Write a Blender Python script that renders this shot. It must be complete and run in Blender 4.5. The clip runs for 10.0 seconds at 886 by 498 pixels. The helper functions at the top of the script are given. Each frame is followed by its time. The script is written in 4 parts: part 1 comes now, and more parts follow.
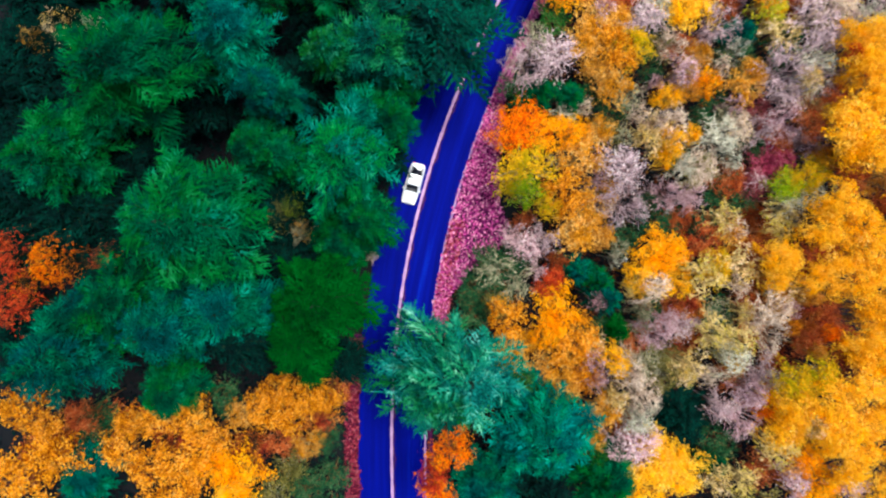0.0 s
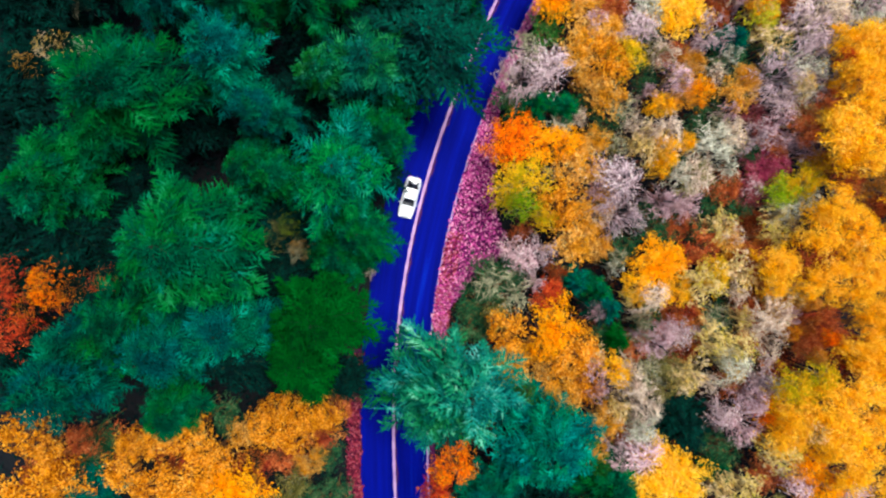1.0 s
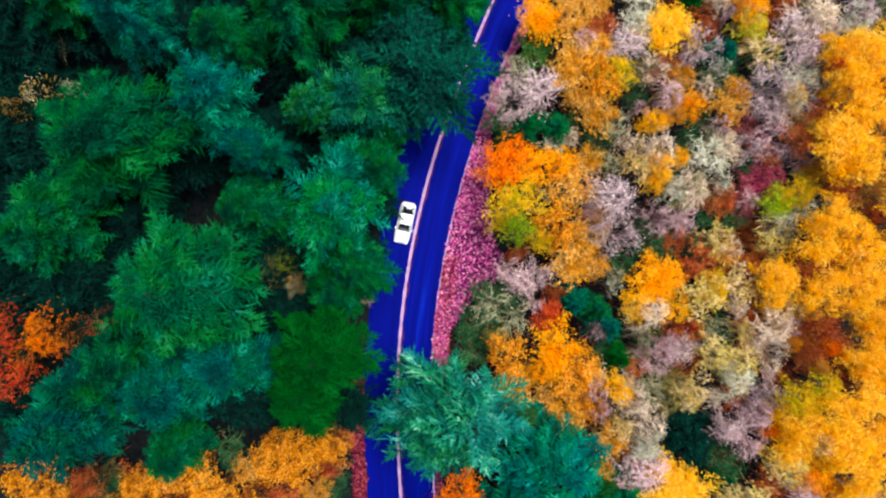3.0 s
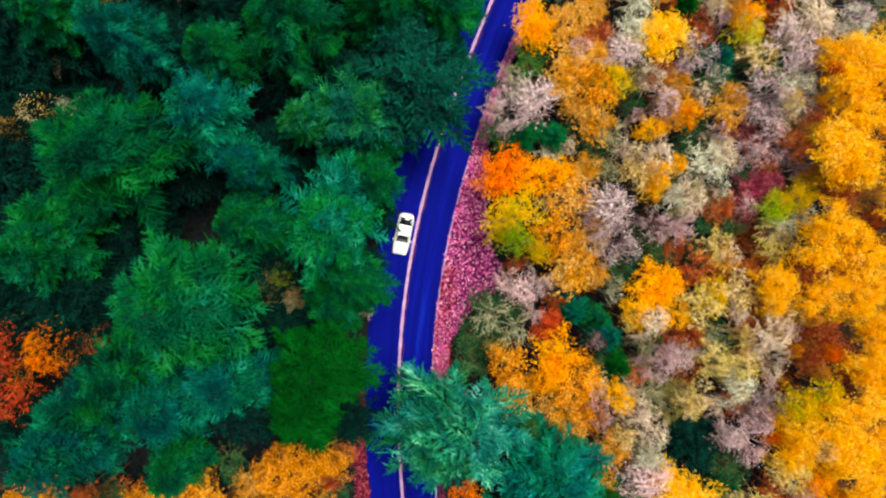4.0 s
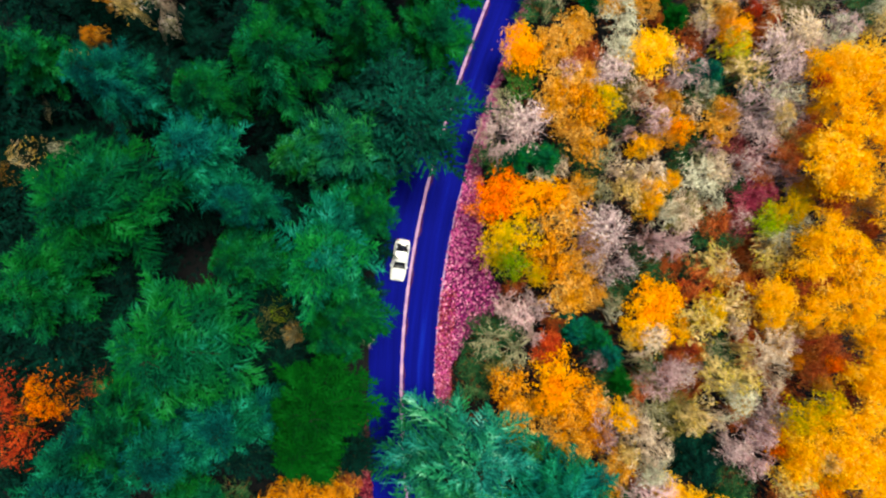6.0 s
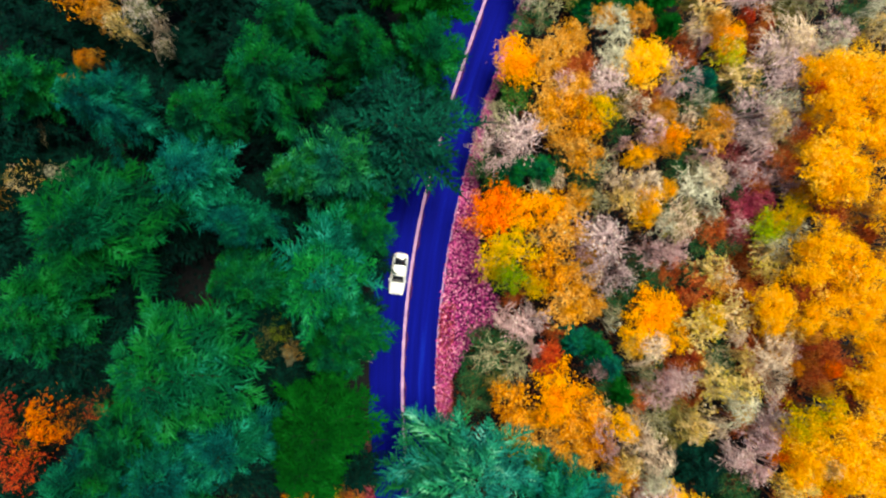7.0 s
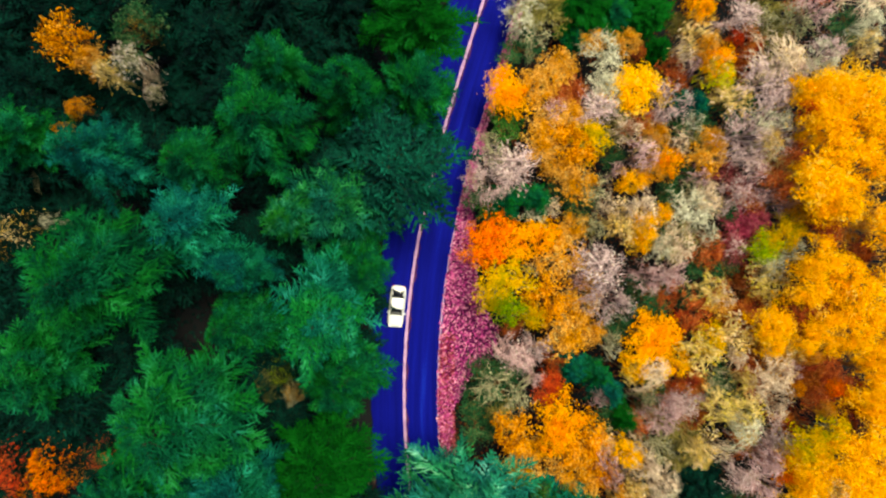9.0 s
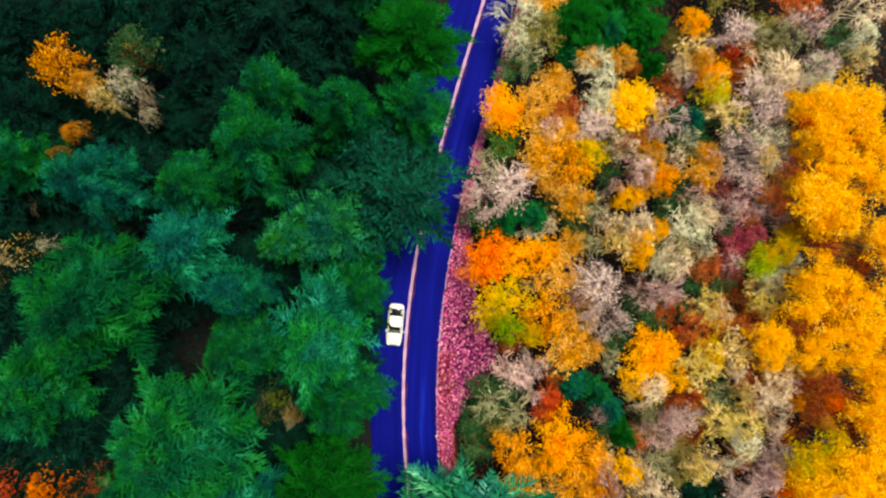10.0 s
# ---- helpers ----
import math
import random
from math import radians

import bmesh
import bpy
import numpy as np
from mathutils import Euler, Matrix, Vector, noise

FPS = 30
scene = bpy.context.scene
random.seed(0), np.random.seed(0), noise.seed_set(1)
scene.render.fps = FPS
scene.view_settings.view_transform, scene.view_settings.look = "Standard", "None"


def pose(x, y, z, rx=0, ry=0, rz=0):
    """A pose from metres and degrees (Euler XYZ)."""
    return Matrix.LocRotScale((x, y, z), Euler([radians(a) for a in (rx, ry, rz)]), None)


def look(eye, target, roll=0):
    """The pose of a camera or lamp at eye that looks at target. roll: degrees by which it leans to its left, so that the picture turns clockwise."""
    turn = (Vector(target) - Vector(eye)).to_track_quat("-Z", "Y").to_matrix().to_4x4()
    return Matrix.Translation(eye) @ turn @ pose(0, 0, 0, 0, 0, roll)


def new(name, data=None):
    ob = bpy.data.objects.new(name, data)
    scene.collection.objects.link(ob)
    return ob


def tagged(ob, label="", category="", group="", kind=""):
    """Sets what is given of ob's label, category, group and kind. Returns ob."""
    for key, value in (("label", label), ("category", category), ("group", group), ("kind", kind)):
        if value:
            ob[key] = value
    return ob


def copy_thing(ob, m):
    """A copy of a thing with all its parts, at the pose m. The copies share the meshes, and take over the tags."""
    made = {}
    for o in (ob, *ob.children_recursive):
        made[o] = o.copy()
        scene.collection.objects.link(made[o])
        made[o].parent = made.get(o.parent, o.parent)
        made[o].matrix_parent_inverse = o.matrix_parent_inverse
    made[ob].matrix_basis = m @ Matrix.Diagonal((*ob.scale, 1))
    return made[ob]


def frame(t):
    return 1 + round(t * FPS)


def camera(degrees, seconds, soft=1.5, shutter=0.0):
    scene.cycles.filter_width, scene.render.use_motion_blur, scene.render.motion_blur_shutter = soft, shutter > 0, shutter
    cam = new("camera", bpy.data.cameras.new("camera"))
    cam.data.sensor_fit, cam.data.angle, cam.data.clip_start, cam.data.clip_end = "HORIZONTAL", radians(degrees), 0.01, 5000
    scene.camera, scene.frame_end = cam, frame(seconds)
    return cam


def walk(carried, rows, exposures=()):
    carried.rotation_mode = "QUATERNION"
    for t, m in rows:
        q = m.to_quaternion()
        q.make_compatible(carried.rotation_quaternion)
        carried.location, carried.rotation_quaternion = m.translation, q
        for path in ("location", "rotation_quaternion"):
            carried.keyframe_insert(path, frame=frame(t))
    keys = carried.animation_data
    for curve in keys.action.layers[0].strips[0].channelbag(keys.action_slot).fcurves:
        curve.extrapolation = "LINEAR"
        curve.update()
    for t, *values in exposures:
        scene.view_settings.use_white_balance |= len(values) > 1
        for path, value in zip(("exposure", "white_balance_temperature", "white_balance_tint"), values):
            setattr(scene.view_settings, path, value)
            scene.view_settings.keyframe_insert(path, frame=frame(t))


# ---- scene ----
cam = camera(48.4, 10.0, soft=2.4)
PATH = [
    (0, (-0.077, 0.024, 100.015), (0.011, -0.051, 98.018), 135.5),
    (0.5, (-0.07, 0.571, 99.959), (0.018, 0.498, 97.963), 133.5),
    (1, (-0.041, 1.162, 99.938), (0.049, 1.091, 97.941), 132.0),
    (1.5, (0.031, 1.81, 99.916), (0.12, 1.738, 97.919), 131.9),
    (2, (0.07, 2.415, 99.913), (0.16, 2.343, 97.916), 131.0),
    (2.5, (0.087, 3.029, 99.879), (0.178, 2.958, 97.883), 129.8),
    (4, (0.434, 4.721, 99.474), (0.521, 4.648, 97.477), 130.5),
    (4.5, (0.528, 5.268, 99.477), (0.615, 5.196, 97.481), 129.5),
    (5, (0.599, 5.764, 99.427), (0.686, 5.694, 97.43), 127.8),
    (5.5, (0.672, 6.32, 99.391), (0.759, 6.252, 97.394), 126.7),
    (7, (0.872, 8.267, 99.401), (0.962, 8.198, 97.405), 124.5),
    (7.5, (0.971, 8.897, 99.391), (1.061, 8.832, 97.394), 122.5),
    (8, (1.064, 9.497, 99.409), (1.155, 9.434, 97.412), 120.6),
    (8.5, (1.218, 10.185, 99.419), (1.309, 10.124, 97.422), 119.5),
    (9, (1.301, 10.847, 99.338), (1.393, 10.788, 97.341), 117.7),
    (9.5, (1.381, 11.529, 99.329), (1.475, 11.473, 97.332), 115.1),
    (10, (1.508, 12.175, 99.325), (1.604, 12.124, 97.328), 112.4),
]
# exposure and white balance: the picture turns warmer on the way
TONE = [(0.0, 1.14, 6350, 4.0), (2.7, 1.14, 6450, 4.0), (4.0, 1.11, 7400, -2.0), (7.0, 1.11, 8050, -4.0), (10.0, 1.09, 9100, -8.0)]
walk(cam, [(t, look(eye, target, roll)) for t, eye, target, roll in PATH], TONE)

# ---- light: a bright, thinly overcast day ----
world = bpy.data.worlds.new("sky")
scene.world = world
world.use_nodes = True
wn = world.node_tree
wn.nodes.clear()
sky = wn.nodes.new("ShaderNodeTexSky")
sky.sky_type = "NISHITA"
sky.sun_disc = False
SUN_ELEVATION, SUN_ROTATION = radians(77), radians(40)
sky.sun_elevation, sky.sun_rotation = SUN_ELEVATION, SUN_ROTATION
background = wn.nodes.new("ShaderNodeBackground")
background.inputs["Strength"].default_value = 0.115
world_out = wn.nodes.new("ShaderNodeOutputWorld")
wn.links.new(sky.outputs[0], background.inputs[0])
wn.links.new(background.outputs[0], world_out.inputs[0])
sun_data = bpy.data.lights.new("sun", "SUN")
sun_data.energy, sun_data.angle, sun_data.color = 3.9, radians(20), (1.0, 0.95, 0.88)
sun = new("sun", sun_data)
sun_way = Vector((math.sin(SUN_ROTATION) * math.cos(SUN_ELEVATION), math.cos(SUN_ROTATION) * math.cos(SUN_ELEVATION), math.sin(SUN_ELEVATION)))
sun.matrix_world = look(sun_way * 200, (0, 0, 0))

# ---- materials ----


def nodes(name):
    m = bpy.data.materials.new(name)
    m.use_nodes = True
    t = m.node_tree
    return m, t, t.nodes["Principled BSDF"]


def ramp(t, source, colours):
    r = t.nodes.new("ShaderNodeValToRGB")
    e = r.color_ramp.elements
    while len(e) < len(colours):
        e.new(0.5)
    for i, c in enumerate(colours):
        e[i].position = i / (len(colours) - 1)
        e[i].color = (*c, 1)
    t.links.new(source, r.inputs[0])
    return r.outputs[0]


def noise_of(t, scale, detail=3.0, source="Object", rough=0.55):
    co = t.nodes.new("ShaderNodeTexCoord")
    n = t.nodes.new("ShaderNodeTexNoise")
    n.inputs["Scale"].default_value, n.inputs["Detail"].default_value, n.inputs["Roughness"].default_value = scale, detail, rough
    t.links.new(co.outputs[source], n.inputs["Vector"])
    return n.outputs["Fac"]


def math_node(t, op, a, b):
    n = t.nodes.new("ShaderNodeMath")
    n.operation = op
    for i, v in enumerate((a, b)):
        if isinstance(v, (int, float)):
            n.inputs[i].default_value = v
        else:
            t.links.new(v, n.inputs[i])
    return n.outputs[0]


def mix(t, fac, a, b, blend="MIX"):
    n = t.nodes.new("ShaderNodeMix")
    n.data_type, n.blend_type = "RGBA", blend
    for i, v in ((0, fac), (6, a), (7, b)):
        if isinstance(v, (int, float)):
            n.inputs[i].default_value = v
        elif isinstance(v, tuple):
            n.inputs[i].default_value = (*v, 1)
        else:
            t.links.new(v, n.inputs[i])
    return n.outputs[2]


def foliage(name, colours, patch=0.5, through_light=0.35, rough=0.75, second=None):
    """Leaves or needles: every leaf takes its own shade, with broader patches over the crown; second: colours of whole boughs that differ."""
    m, t, b = nodes(name)
    geo = t.nodes.new("ShaderNodeNewGeometry")
    info = t.nodes.new("ShaderNodeObjectInfo")
    own = math_node(t, "MULTIPLY", geo.outputs["Random Per Island"], 1 - patch)
    broad = math_node(t, "MULTIPLY", math_node(t, "SUBTRACT", math_node(t, "MULTIPLY", noise_of(t, 0.55, 2.0), 2.2), 0.6), patch)
    fac = math_node(t, "ADD", math_node(t, "ADD", own, broad), math_node(t, "MULTIPLY", math_node(t, "SUBTRACT", info.outputs["Random"], 0.5), 0.16))
    colour = ramp(t, fac, colours)
    if second:
        boughs = math_node(t, "MULTIPLY", math_node(t, "SUBTRACT", noise_of(t, 0.28, 1.0), 0.42), 6.0)
        clamp = t.nodes.new("ShaderNodeClamp")
        t.links.new(boughs, clamp.inputs["Value"])
        colour = mix(t, clamp.outputs[0], colour, ramp(t, fac, second))
    t.links.new(colour, b.inputs["Base Color"])
    b.inputs["Roughness"].default_value = rough
    b.inputs["Specular IOR Level"].default_value = 0.02
    glow = t.nodes.new("ShaderNodeBsdfTranslucent")
    t.links.new(colour, glow.inputs["Color"])
    both = t.nodes.new("ShaderNodeMixShader")
    both.inputs[0].default_value = through_light
    t.links.new(b.outputs[0], both.inputs[1])
    t.links.new(glow.outputs[0], both.inputs[2])
    t.links.new(both.outputs[0], t.nodes["Material Output"].inputs[0])
    return m


def bark(name, dark, light):
    m, t, b = nodes(name)
    geo = t.nodes.new("ShaderNodeNewGeometry")
    fac = math_node(t, "ADD", math_node(t, "MULTIPLY", geo.outputs["Random Per Island"], 0.8), math_node(t, "MULTIPLY", noise_of(t, 3.0), 0.2))
    t.links.new(ramp(t, fac, [dark, light]), b.inputs["Base Color"])
    b.inputs["Roughness"].default_value, b.inputs["Specular IOR Level"].default_value = 0.85, 0.08
    bump = t.nodes.new("ShaderNodeBump")
    bump.inputs["Strength"].default_value = 0.5
    t.links.new(noise_of(t, 14.0), bump.inputs["Height"])
    t.links.new(bump.outputs[0], b.inputs["Normal"])
    return m


NEEDLES = {
    "green": foliage("needles_green", [(0, 0.008, 0.00739), (0, 0.0394, 0.0185), (0.000616, 0.0838, 0.032), (0.00739, 0.197, 0.141)], second=[(0, 0.0148, 0.00431), (0, 0.0518, 0.00862), (0.00123, 0.0981, 0.0135), (0.0123, 0.191, 0.0554)], patch=0.62),
    "grass": foliage("needles_grass_green", [(0, 0.0182, 0.0035), (0, 0.0462, 0.00419), (0.000699, 0.0741, 0.0063), (0.00419, 0.112, 0.0196)], patch=0.65),
    "lime": foliage("needles_fresh_green", [(0, 0.0204, 0.009272), (0, 0.07881, 0.0204), (0.002782, 0.1762, 0.02596), (0.04636, 0.4172, 0.1669)], second=[(0, 0.01205, 0.01298), (0, 0.05192, 0.03523), (0, 0.1094, 0.06861), (0.01854, 0.2967, 0.2318)], patch=0.62),
    "teal": foliage("needles_blue_green", [(0, 0.0109, 0.0137), (0, 0.0401, 0.0365), (0, 0.0839, 0.073), (0.0073, 0.201, 0.182)], second=[(0, 0.0109, 0.00821), (0, 0.0502, 0.0237), (0.000912, 0.105, 0.0456), (0.00912, 0.255, 0.173)], patch=0.62),
    "aqua": foliage("needles_aqua", [(0, 0.0132, 0.0165), (0, 0.0485, 0.0441), (0, 0.101, 0.0882), (0.00882, 0.242, 0.22)], second=[(0, 0.0132, 0.00992), (0, 0.0606, 0.0287), (0.0011, 0.127, 0.0551), (0.011, 0.309, 0.209)], patch=0.62),
    "turq": foliage("needles_turquoise", [(0.0, 0.014, 0.014), (0.002, 0.070, 0.058), (0.010, 0.20, 0.16), (0.22, 0.60, 0.50)], second=[(0.0, 0.018, 0.011), (0.002, 0.085, 0.035), (0.012, 0.20, 0.085), (0.18, 0.52, 0.32)], patch=0.62),
    "fresh": foliage("needles_yellow_green", [(0, 0.0213, 0.0051), (0.0017, 0.0723, 0.0102), (0.0102, 0.153, 0.017), (0.068, 0.357, 0.0595)], second=[(0.0, 0.016, 0.010), (0.0, 0.06, 0.03), (0.004, 0.13, 0.06), (0.05, 0.35, 0.2)], patch=0.6),
    "turqdim": foliage("needles_sea_green", [(0, 0.01216, 0.0114), (0.00076, 0.04712, 0.03192), (0.00456, 0.114, 0.076), (0.0456, 0.3192, 0.2432)], second=[(0, 0.0152, 0.0076), (0.00152, 0.0646, 0.01672), (0.0076, 0.1444, 0.0342), (0.0456, 0.304, 0.1216)], patch=0.62),
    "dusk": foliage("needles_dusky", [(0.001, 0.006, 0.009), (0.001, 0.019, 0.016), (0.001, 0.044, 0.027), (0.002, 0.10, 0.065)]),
    # shade of the black gaps between crowns is put into this needle colour
    "dark": foliage("needles_gap_shade", [(0.00072, 0.00288, 0.00432), (0.00072, 0.00864, 0.00792), (0.00072, 0.0202, 0.0144), (0.00144, 0.0475, 0.0331)]),
}
LEAVES = {
    "yellow": foliage("leaves_yellow", [(0.62, 0.20, 0.0), (0.92, 0.44, 0.0), (0.95, 0.54, 0.004), (0.95, 0.64, 0.05)], patch=0.52, second=[(0.46, 0.20, 0.005), (0.86, 0.47, 0.01), (0.92, 0.56, 0.04), (0.95, 0.68, 0.16)]),
    "gold": foliage("leaves_gold", [(0.09, 0.03, 0.004), (0.42, 0.16, 0.006), (0.76, 0.33, 0.008), (0.86, 0.54, 0.14)], patch=0.35, second=[(0.14, 0.05, 0.008), (0.52, 0.23, 0.03), (0.80, 0.43, 0.08), (0.88, 0.60, 0.22)]),
    "orange": foliage("leaves_orange", [(0.20, 0.03, 0.002), (0.84, 0.26, 0.0), (0.92, 0.38, 0.0), (0.93, 0.50, 0.02)], patch=0.45, second=[(0.34, 0.08, 0.0), (0.88, 0.36, 0.0), (0.93, 0.46, 0.004), (0.94, 0.58, 0.06)]),
    "amber": foliage("leaves_amber", [(0.06, 0.006, 0.0018), (0.408, 0.114, 0.0018), (0.92, 0.4, 0.012), (0.94, 0.58, 0.13)], patch=0.4),
    "orangered": foliage("leaves_orange_red", [(0.16, 0.012, 0.003), (0.80, 0.13, 0.002), (0.93, 0.26, 0.0), (0.94, 0.42, 0.012)], patch=0.35),
    "red": foliage("leaves_red", [(0.05, 0.004, 0.005), (0.38, 0.022, 0.012), (0.72, 0.075, 0.018), (0.90, 0.28, 0.06)], patch=0.35),
    "rust": foliage("leaves_rust", [(0.06, 0.010, 0.006), (0.24, 0.042, 0.014), (0.48, 0.11, 0.025), (0.74, 0.34, 0.14)]),
    "wine": foliage("leaves_wine_red", [(0.03, 0.004, 0.004), (0.14, 0.014, 0.010), (0.36, 0.05, 0.018), (0.66, 0.24, 0.09)], second=[(0.04, 0.010, 0.004), (0.24, 0.06, 0.010), (0.52, 0.16, 0.02), (0.76, 0.36, 0.10)]),
    "maroon": foliage("leaves_maroon", [(0.04, 0.010, 0.014), (0.13, 0.025, 0.032), (0.30, 0.06, 0.075), (0.56, 0.24, 0.24)]),
    "lime": foliage("leaves_lime", [(0.10, 0.14, 0.006), (0.34, 0.40, 0.01), (0.62, 0.54, 0.02), (0.85, 0.68, 0.14)]),
    "fresh": foliage("leaves_fresh_green", [(0.05, 0.12, 0.003), (0.16, 0.30, 0.004), (0.36, 0.46, 0.008), (0.66, 0.60, 0.05)], patch=0.3),
    "blush": foliage("leaves_blush", [(0.24, 0.14, 0.10), (0.66, 0.50, 0.44), (0.88, 0.76, 0.70), (0.98, 0.90, 0.86)], patch=0.3),
    "limegold": foliage("leaves_lime_gold", [(0.16, 0.22, 0.004), (0.46, 0.36, 0.005), (0.76, 0.42, 0.008), (0.86, 0.52, 0.03)]),
    "limepale": foliage("leaves_pale_lime", [(0.14, 0.13, 0.01), (0.56, 0.46, 0.04), (0.86, 0.66, 0.09), (0.94, 0.78, 0.28)], second=[(0.20, 0.12, 0.03), (0.64, 0.46, 0.14), (0.86, 0.66, 0.28), (0.94, 0.80, 0.52)]),
    "pale": foliage("leaves_pale_yellow", [(0.26, 0.13, 0.015), (0.78, 0.50, 0.08), (0.94, 0.66, 0.15), (0.96, 0.80, 0.40)], second=[(0.32, 0.16, 0.08), (0.80, 0.54, 0.32), (0.95, 0.76, 0.52), (0.98, 0.88, 0.72)]),
    "olive": foliage("leaves_olive", [(0.02, 0.025, 0.006), (0.09, 0.09, 0.02), (0.24, 0.20, 0.05), (0.52, 0.42, 0.18)]),
    "sage": foliage("leaves_sage", [(0.02, 0.04, 0.015), (0.13, 0.16, 0.06), (0.36, 0.36, 0.20), (0.62, 0.58, 0.42)]),
    "leafgreen": foliage("leaves_green", [(0.004, 0.026, 0.005), (0.012, 0.080, 0.010), (0.03, 0.16, 0.022), (0.22, 0.30, 0.10)]),
    "crimson": foliage("leaves_crimson", [(0.05, 0.006, 0.014), (0.20, 0.018, 0.050), (0.42, 0.055, 0.12), (0.66, 0.28, 0.30)]),
    "forest": foliage("leaves_dark_green", [(0.003, 0.012, 0.006), (0.012, 0.045, 0.018), (0.02, 0.11, 0.04), (0.16, 0.22, 0.10)]),
}
TWIGS = {
    "pale": bark("twigs_pale", (0.20, 0.11, 0.07), (0.88, 0.70, 0.54)),
    "mauve": bark("twigs_mauve", (0.126, 0.0672, 0.0756), (0.672, 0.487, 0.504)),
    "grey": bark("twigs_grey", (0.14, 0.14, 0.09), (0.76, 0.72, 0.56)),
    "pink": bark("twigs_pink", (0.202, 0.0756, 0.0924), (0.756, 0.521, 0.546)),
    "olive": bark("twigs_olive_grey", (0.02, 0.03, 0.01), (0.50, 0.45, 0.28)),
    "cream": bark("twigs_cream", (0.20, 0.12, 0.03), (0.84, 0.64, 0.26)),
    "gold": bark("twigs_golden_brown", (0.22, 0.09, 0.01), (0.80, 0.44, 0.06)),
    "brown": bark("twigs_warm_brown", (0.05, 0.016, 0.006), (0.34, 0.15, 0.05)),
}
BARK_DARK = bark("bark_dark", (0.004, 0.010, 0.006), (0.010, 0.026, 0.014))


def make_ground_material():
    m, t, b = nodes("forest_floor")
    # blue-black base: the deep shade between the crowns is put into the floor colour
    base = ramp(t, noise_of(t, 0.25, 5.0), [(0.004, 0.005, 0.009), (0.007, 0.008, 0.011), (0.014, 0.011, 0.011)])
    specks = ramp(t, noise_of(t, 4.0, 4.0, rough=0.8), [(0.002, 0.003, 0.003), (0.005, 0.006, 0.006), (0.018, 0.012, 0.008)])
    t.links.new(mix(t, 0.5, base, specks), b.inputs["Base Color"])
    b.inputs["Roughness"].default_value, b.inputs["Specular IOR Level"].default_value = 0.95, 0.03
    bump = t.nodes.new("ShaderNodeBump")
    bump.inputs["Strength"].default_value, bump.inputs["Distance"].default_value = 0.7, 0.1
    t.links.new(noise_of(t, 6.0, 6.0), bump.inputs["Height"])
    t.links.new(bump.outputs[0], b.inputs["Normal"])
    return m


def make_asphalt():
    """Smooth blue-tinted asphalt with lighter wheel tracks along each lane."""
    m, t, b = nodes("asphalt_blue")
    uv = t.nodes.new("ShaderNodeUVMap")
    uv.uv_map = "lane"
    sep = t.nodes.new("ShaderNodeSeparateXYZ")
    t.links.new(uv.outputs[0], sep.inputs[0])
    streak = t.nodes.new("ShaderNodeTexNoise")
    streak.inputs["Scale"].default_value, streak.inputs["Detail"].default_value = 1.0, 4.0
    stretch = t.nodes.new("ShaderNodeMapping")
    stretch.inputs["Scale"].default_value = (1.6, 0.07, 1)
    t.links.new(uv.outputs[0], stretch.inputs[0])
    t.links.new(stretch.outputs[0], streak.inputs["Vector"])
    grain = noise_of(t, 9.0, 4.0)
    fac = math_node(t, "ADD", math_node(t, "MULTIPLY", streak.outputs["Fac"], 0.8), math_node(t, "MULTIPLY", grain, 0.2))
    aside = math_node(t, "ABSOLUTE", math_node(t, "SUBTRACT", sep.outputs["X"], 1.9), 0.0)
    track = math_node(t, "MAXIMUM", math_node(t, "SUBTRACT", 0.26, math_node(t, "MULTIPLY", aside, 0.26)), 0.0)
    fac = math_node(t, "ADD", fac, math_node(t, "MULTIPLY", track, math_node(t, "MULTIPLY", streak.outputs["Fac"], 0.9)))
    t.links.new(ramp(t, fac, [(0.0001, 0.0006, 0.03), (0.0001, 0.0012, 0.08), (0.0002, 0.0025, 0.145), (0.001, 0.018, 0.32)]), b.inputs["Base Color"])
    b.inputs["Roughness"].default_value = 0.6
    b.inputs["Specular IOR Level"].default_value = 0.012
    bump = t.nodes.new("ShaderNodeBump")
    bump.inputs["Strength"].default_value, bump.inputs["Distance"].default_value = 0.3, 0.02
    t.links.new(noise_of(t, 40.0, 3.0), bump.inputs["Height"])
    t.links.new(bump.outputs[0], b.inputs["Normal"])
    return m


def mottled(name, colours, scale, rough=0.8):
    m, t, b = nodes(name)
    t.links.new(ramp(t, noise_of(t, scale, 4.0, rough=0.7), colours), b.inputs["Base Color"])
    b.inputs["Roughness"].default_value, b.inputs["Specular IOR Level"].default_value = rough, 0.1
    return m


FLOOR = make_ground_material()
ASPHALT = make_asphalt()
LINE_PAINT = mottled("worn_line_paint", [(0.10, 0.05, 0.18), (0.31, 0.18, 0.32), (0.50, 0.37, 0.54)], 2.0)
SEAM = mottled("seam_dust", [(0.002, 0.001, 0.05), (0.03, 0.006, 0.05), (0.12, 0.03, 0.05)], 2.5, 0.95)
VERGE_SOIL = mottled("verge_soil", [(0.008, 0.0015, 0.009), (0.04, 0.004, 0.03), (0.10, 0.011, 0.06)], 1.6, 0.95)
LITTER = foliage("litter_pink", [(0.03, 0.002, 0.03), (0.18, 0.010, 0.12), (0.58, 0.07, 0.30), (0.96, 0.50, 0.64)], patch=0.12, through_light=0.2)
LITTER_RED = foliage("litter_red", [(0.012, 0.002, 0.008), (0.09, 0.006, 0.018), (0.28, 0.026, 0.055), (0.62, 0.22, 0.24)], patch=0.2)
